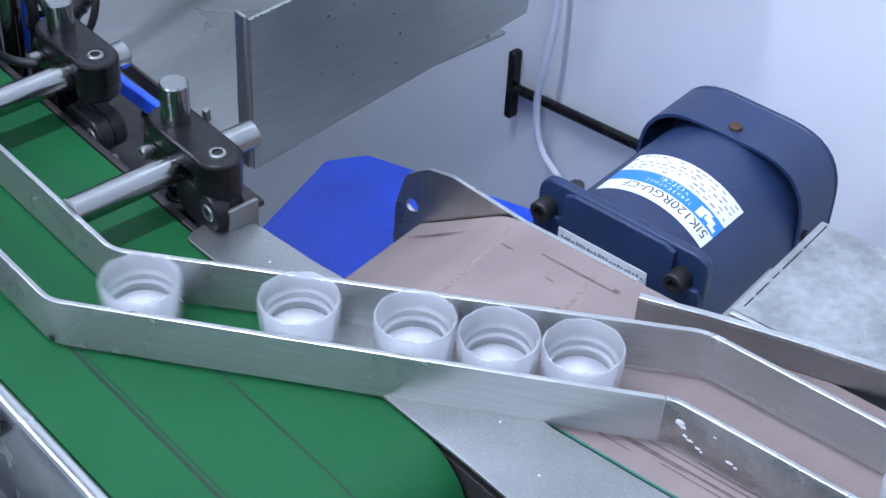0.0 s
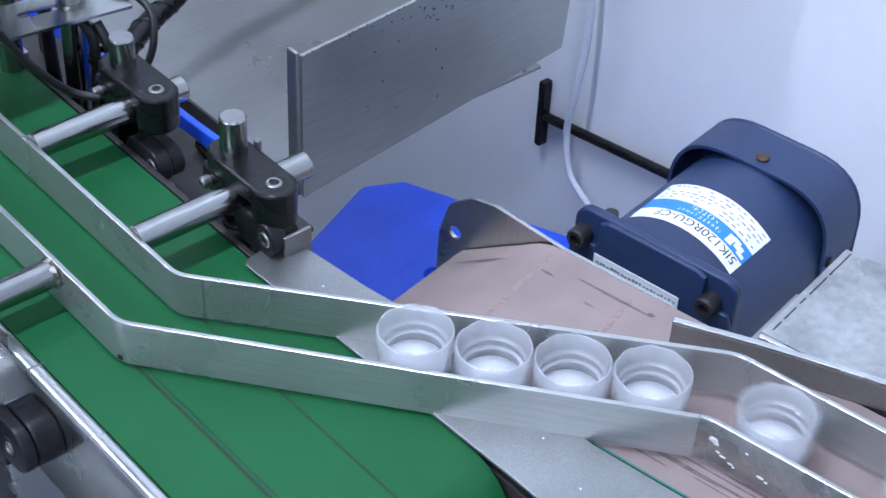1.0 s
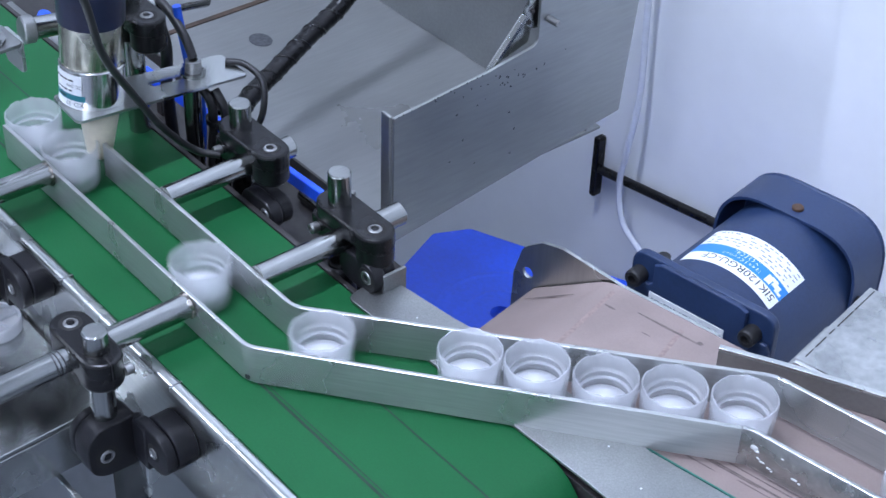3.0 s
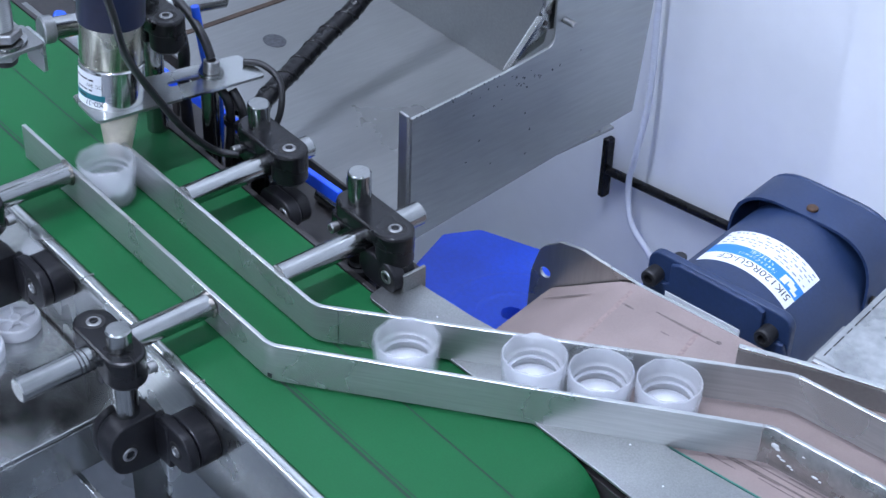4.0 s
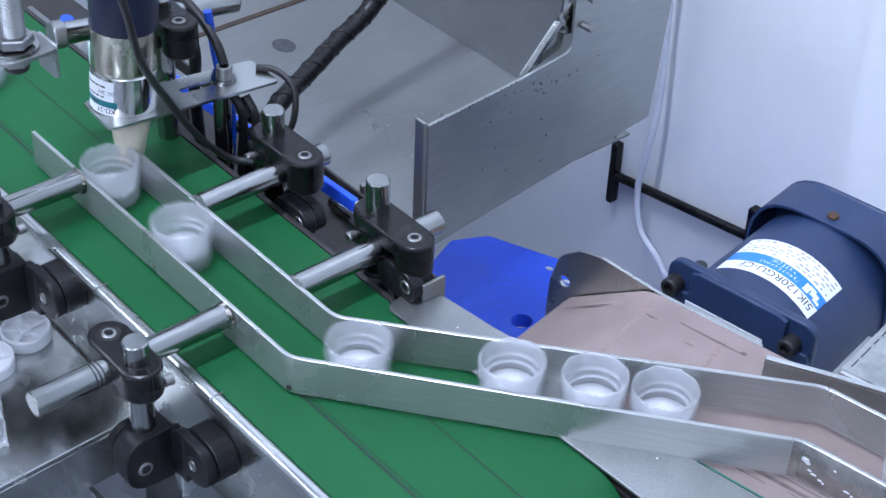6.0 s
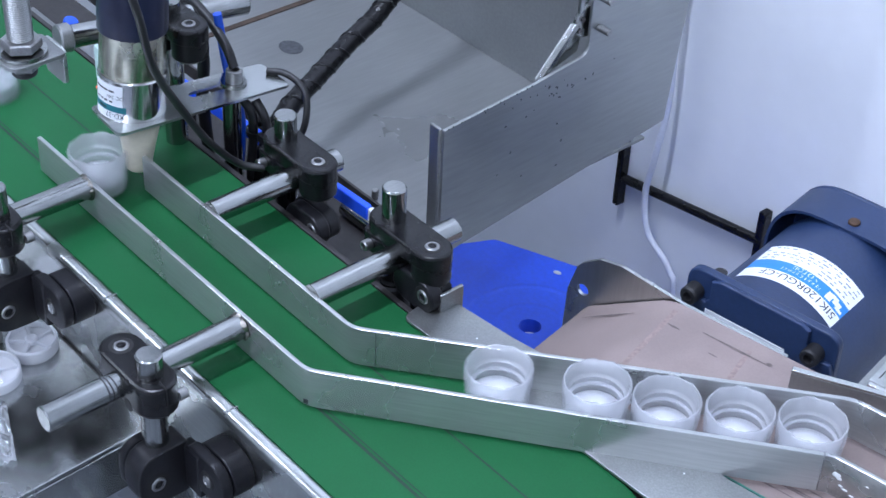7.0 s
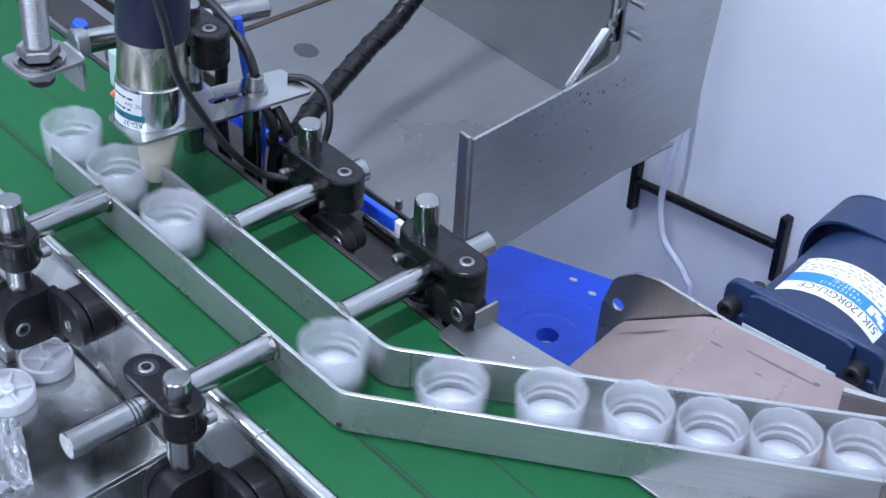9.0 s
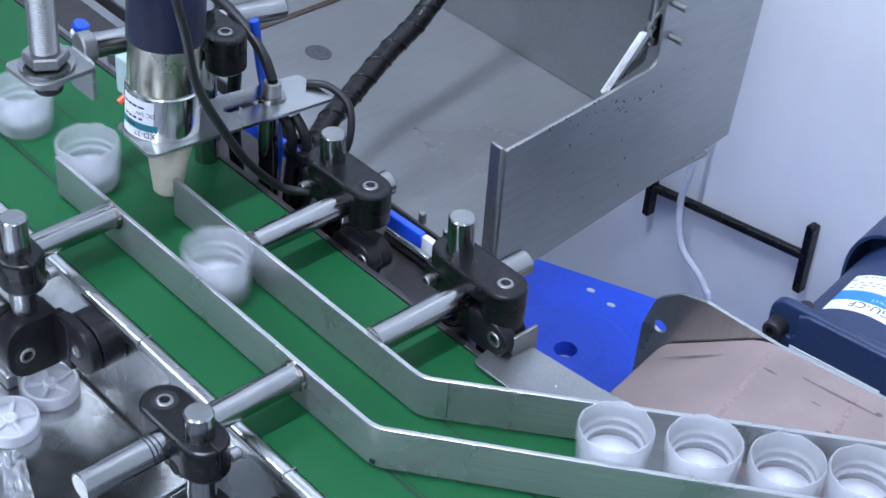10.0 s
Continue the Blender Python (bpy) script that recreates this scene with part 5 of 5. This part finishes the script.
def motions():
    """Seconds and millimetres along the line, cap by cap: they run from the tan belt to the green one."""
    runs = [
        ((0, 22.4), (0.1, -1.3), (10, -4257.4)),
        ((0, 81.5), (0.1, 72.3), (0.2, 57.9), (0.3, 38.5), (0.4, 15), (0.5, -17.5), (0.6, -62.6), (10, -4104.6)),
        ((0, 123.9), (0.7, 109.4), (1, 105.5), (1.3, 95.3), (1.5, 82.4), (1.6, 69.6), (1.7, 51), (1.8, 29.5), (1.9, 3.1), (2, -34.7), (2.2, -126.7), (2.3, -164.9), (2.4, -190), (2.5, -203.3), (10, -3428.3)),
        ((0, 154.2), (0.4, 143.1), (1.1, 132.5), (1.4, 118.9), (1.5, 112.1), (1.8, 79.6), (1.9, 63.5), (2.1, 19), (2.2, -9.1), (2.3, -50), (2.4, -97.7), (2.5, -141.8), (2.6, -177.7), (2.7, -201.1), (2.8, -215.8), (10, -3311.8)),
        ((0, 183.5), (0.4, 173.2), (1, 165.3), (1.3, 154.3), (1.5, 140.7), (1.8, 111), (1.9, 98.1), (2, 82.1), (2.1, 62.3), (2.3, 17), (2.4, -10.9), (2.5, -50.3), (2.7, -143.2), (2.8, -180.2), (2.9, -205), (3.1, -239), (10, -3206)),
        ((0, 313.4), (0.5, 310.1), (0.7, 259.9), (0.8, 223.8), (0.9, 203), (1, 195.9), (1.3, 184.3), (1.5, 170.8), (1.8, 140.5), (2, 114), (2.2, 82.1), (2.3, 63.6), (2.4, 42.5), (2.5, 17.6), (2.6, -15.6), (2.7, -58.7), (2.8, -104.9), (2.9, -148.3), (3, -182.6), (3.1, -202.2), (3.2, -215.3), (10, -3139.3)),
        ((0, 344), (0.5, 340.7), (0.9, 277.6), (1, 245.5), (1.1, 226.2), (1.2, 218.6), (1.5, 201), (1.8, 170.5), (2.3, 99.7), (2.5, 77.3), (2.6, 60.1), (2.7, 39.6), (2.8, 15.8), (2.9, -19.8), (3.1, -98.2), (3.2, -135.8), (10, -3059.8)),
        ((0, 374.6), (0.5, 371.3), (1, 305.4), (1.1, 272.8), (1.2, 258.3), (1.8, 201.2), (2, 173.9), (2.2, 142.5), (2.3, 129.2), (2.5, 107.8), (2.8, 63.3), (3, 23.9), (3.1, -0.6), (3.2, -33.3), (10, -2957.3)),
        ((0, 405.2), (0.5, 401.9), (1, 336), (1.3, 278.1), (1.5, 266.3), (1.9, 219.7), (2.2, 173), (2.3, 159.3), (2.5, 138.4), (2.7, 112.3), (2.8, 101.2), (2.9, 94.7), (3.2, 87.5), (4.3, -239.7), (4.4, -248.8), (10, -2656.8)),
        ((0, 435.8), (0.5, 432.5), (1.7, 275.7), (1.8, 265.9), (1.9, 253.1), (2.2, 203.7), (2.3, 189.7), (2.5, 169.4), (2.7, 143.1), (2.8, 132.2), (3, 122.1), (3.2, 117.5), (4.3, -29.9), (4.5, -116.9), (4.6, -157.3), (4.7, -187.8), (4.8, -209), (4.9, -233.5), (5, -263.4), (10, -2413.4)),
        ((0, 466.4), (0.5, 463.1), (1.5, 331.7), (2, 269.1), (2.3, 221.2), (2.6, 188.1), (2.7, 174.1), (2.8, 162.6), (2.9, 156.3), (3.2, 148.1), (4.4, 93.5), (4.5, 86.8), (4.6, 76), (4.7, 60), (4.8, 39.6), (4.9, 16.7), (5, -13), (5.1, -54.6), (5.2, -102.2), (10, -2166.2)),
        ((0, 497), (0.5, 493.7), (1.5, 362.3), (2, 300.8), (2.3, 254.3), (2.6, 219.3), (2.8, 193.1), (2.9, 186.7), (3.2, 178.3), (4.3, 127.2), (4.4, 124.1), (4.5, 117.7), (4.6, 107.1), (4.9, 65.7), (5, 46.9), (5.2, 0.7), (10, -2063.3)),
        ((0, 527.6), (0.5, 524.3), (1.5, 392.9), (2, 331.4), (2.4, 270.4), (2.5, 265.5), (2.6, 253.9), (2.7, 238.2), (2.8, 225), (2.9, 218), (3.2, 208.2), (4.4, 154.4), (4.5, 148.1), (4.9, 104.2), (5.2, 79.2), (6.3, -247), (6.4, -259.7), (10, -1807.7)),
        ((0, 558.2), (0.5, 554.9), (1.5, 423.5), (2.5, 300.9), (4, 291.8), (4.3, 187.9), (4.4, 184.9), (4.5, 179.1), (4.8, 144.3), (5.2, 108.9), (6.3, -197.7), (6.4, -216.5), (6.5, -240.4), (6.6, -260.8), (10, -1722.8)),
        ((0, 588.8), (0.5, 585.5), (1.5, 454.1), (2.5, 331.5), (4, 322.4), (4.3, 218.7), (4.4, 216), (4.5, 209.8), (4.8, 174.8), (5.2, 138.3), (6.3, -90.5), (6.5, -164), (6.6, -192.8), (6.8, -241.8), (6.9, -262.6), (10, -1595.6)),
        ((0, 619.4), (0.5, 616.1), (1.5, 484.7), (2.5, 362.1), (4, 353), (4.3, 289.3), (4.4, 257.5), (4.8, 205.7), (5.2, 168.4), (6.3, 40.4), (6.4, 18.4), (6.5, -10.8), (6.6, -51.4), (6.7, -95.5), (6.8, -136.6), (6.9, -170.7), (7.1, -215.9), (7.3, -274.1), (10, -1435.1)),
        ((0, 650), (0.5, 646.7), (1.5, 515.3), (2.5, 392.7), (4, 383.6), (4.3, 319.9), (4.6, 259.1), (4.7, 250.5), (5, 216.6), (5.2, 200.2), (6.3, 100.4), (6.8, 87.5), (6.9, 83.4), (7, 75), (7.1, 59.4), (7.2, 38.3), (7.3, 13.8), (7.4, -19.3), (7.6, -106.9), (7.7, -148.6), (7.8, -180.3), (7.9, -200.4), (8, -224.7), (8.1, -254.1), (8.2, -277.8), (10, -1051.8)),
        ((0, 680.6), (0.5, 677.3), (1.5, 545.9), (2.5, 423.3), (4, 414.2), (4.3, 350.5), (4.75, 285.5), (4.9, 257.6), (5.2, 233.9), (6.3, 130.4), (7.1, 115.9), (7.3, 114.9), (7.7, 102.3), (7.8, 95.6), (7.9, 85.2), (8, 69.9), (8.1, 49.8), (8.2, 27.2), (8.3, 0.4), (8.4, -36.3), (8.5, -80.2), (8.6, -121.3), (8.7, -156.4), (8.8, -182.6), (8.9, -204.5), (9, -232.9), (9.1, -263.8), (10, -650.8)),
        ((0, 711.2), (0.5, 707.9), (1.5, 576.5), (2.5, 453.9), (4, 444.8), (4.3, 381.1), (4.75, 316.1), (5.2, 281.3), (6, 273.5), (6.3, 160.1), (7.1, 145.2), (7.3, 144.6), (7.7, 133.2), (7.8, 126.6), (7.9, 116), (8, 101.5), (8.2, 65.5), (8.4, 21.7), (8.5, -6.6), (8.6, -44.8), (8.8, -130), (8.9, -165), (9.1, -215.7), (9.3, -275.3), (10, -576.3)),
        ((0, 741.8), (0.5, 738.5), (1.5, 607.1), (2.5, 484.5), (4, 475.4), (4.3, 411.7), (4.75, 346.7), (5.2, 311.9), (6, 304.1), (6.3, 190.5), (6.7, 183.5), (7.4, 173.3), (7.7, 164.5), (7.8, 157.7), (7.9, 146.8), (8.2, 97.8), (8.4, 58.7), (8.6, 13.2), (8.7, -17.5), (8.8, -58.4), (8.9, -101.7), (9, -142.4), (9.1, -176), (9.3, -224.1), (9.4, -260), (10, -518)),
        ((0, 772.4), (0.5, 769.1), (1.5, 637.7), (2.5, 515.1), (4, 506), (4.3, 442.3), (4.75, 377.3), (5.2, 342.5), (6, 334.7), (6.3, 222.5), (7.6, 198.6), (7.7, 195.1), (7.8, 188.5), (7.9, 177.6), (8.3, 111.2), (8.4, 96.7), (8.6, 71.7), (8.7, 54.5), (8.8, 34.6), (8.9, 11.3), (9, -20.6), (9.2, -107.3), (9.3, -148.4), (9.4, -179.5), (9.5, -200.3), (9.6, -224.1), (9.8, -279.9), (10, -365.9)),
        ((0, 803), (0.5, 799.7), (1.5, 668.3), (2.5, 545.7), (4, 536.6), (4.3, 472.9), (4.75, 407.9), (5.2, 373.1), (6, 365.3), (6.3, 270.5), (7.25, 258.2), (7.8, 219.2), (7.9, 208.2), (8.1, 176.9), (8.3, 141.7), (8.4, 126.8), (8.8, 76.2), (8.9, 59.6), (9, 37.8), (9.1, 11.8), (9.2, -21.2), (9.4, -105.6), (9.5, -145), (9.6, -177), (9.8, -222.1), (10, -282.8)),
        ((0, 833.6), (0.5, 830.3), (1.5, 698.9), (2.5, 576.3), (4, 567.2), (4.3, 503.5), (4.75, 438.5), (5.2, 403.7), (6, 395.9), (6.3, 301.1), (7.25, 288.8), (7.75, 284.4), (8, 223), (8.4, 157.3), (8.9, 94.9), (9, 79.5), (9.1, 58.9), (9.2, 35.1), (9.3, 8.7), (9.4, -26.6), (9.6, -111.9), (9.7, -150.5), (9.8, -180.6), (10, -223.1)),
        ((0, 864.2), (0.5, 860.9), (1.5, 729.5), (2.5, 606.9), (4, 597.8), (4.3, 534.1), (4.75, 469.1), (5.2, 434.3), (6, 426.5), (6.3, 331.7), (7.25, 319.4), (7.75, 315), (8.2, 218.4), (8.4, 187.6), (9.1, 103.5), (9.3, 84.5), (9.4, 71), (9.5, 53), (9.6, 31), (9.7, 3.7), (9.8, -32.7), (10, -120.3)),
        ((0, 894.8), (0.5, 891.5), (1.5, 760.1), (2.5, 637.5), (4, 628.4), (4.3, 564.7), (4.75, 499.7), (5.2, 464.9), (6, 457.1), (6.3, 362.3), (7.25, 350), (7.75, 345.6), (8.25, 247.3), (8.4, 215.6), (8.6, 194.4), (9.1, 134), (9.4, 108.2), (9.5, 104.7), (9.7, 102.5), (9.8, 98.4), (10, 84.8)),
        ((0, 925.4), (0.5, 922.1), (1.5, 790.7), (2.5, 668.1), (4, 659), (4.3, 595.3), (4.75, 530.3), (5.2, 495.5), (6, 487.7), (6.3, 392.9), (7.25, 380.6), (7.75, 376.2), (8.25, 277.9), (8.7, 210.8), (9.1, 164.8), (9.4, 138.1), (9.5, 134.2), (9.7, 131.8), (10, 118.9)),
        ((0, 956), (0.5, 952.7), (1.5, 821.3), (2.5, 698.7), (4, 689.6), (4.3, 625.9), (4.75, 560.9), (5.2, 526.1), (6, 518.3), (6.3, 423.5), (7.25, 411.2), (7.75, 406.8), (8.25, 308.5), (8.75, 238.2), (9.1, 195.2), (9.4, 168.5), (10, 151)),
        ((0, 986.6), (0.5, 983.3), (1.5, 851.9), (2.5, 729.3), (4, 720.2), (4.3, 656.5), (4.75, 591.5), (5.2, 556.7), (6, 548.9), (6.3, 454.1), (7.25, 441.8), (7.75, 437.4), (8.25, 339.1), (8.75, 268.8), (9.25, 226.4), (9.5, 195.6), (10, 179.4)),
    ]
    lines, ahead = [], None
    for run in runs:
        ahead = follow(run, ahead)
        lines.append([(k / 10, s) for k, s in enumerate(ahead)])
    caps = [CAP] + [copy_thing(CAP, Matrix()) for _ in runs[1:]]
    for k, run in enumerate(runs):
        ob = caps[k]
        spin_ = random.uniform(0, 80)
        walk(ob, [(t, pose(*on_path(s), 0, 0, spin_ + 0.02 * s)) for t, s in lines[k]])


motions()
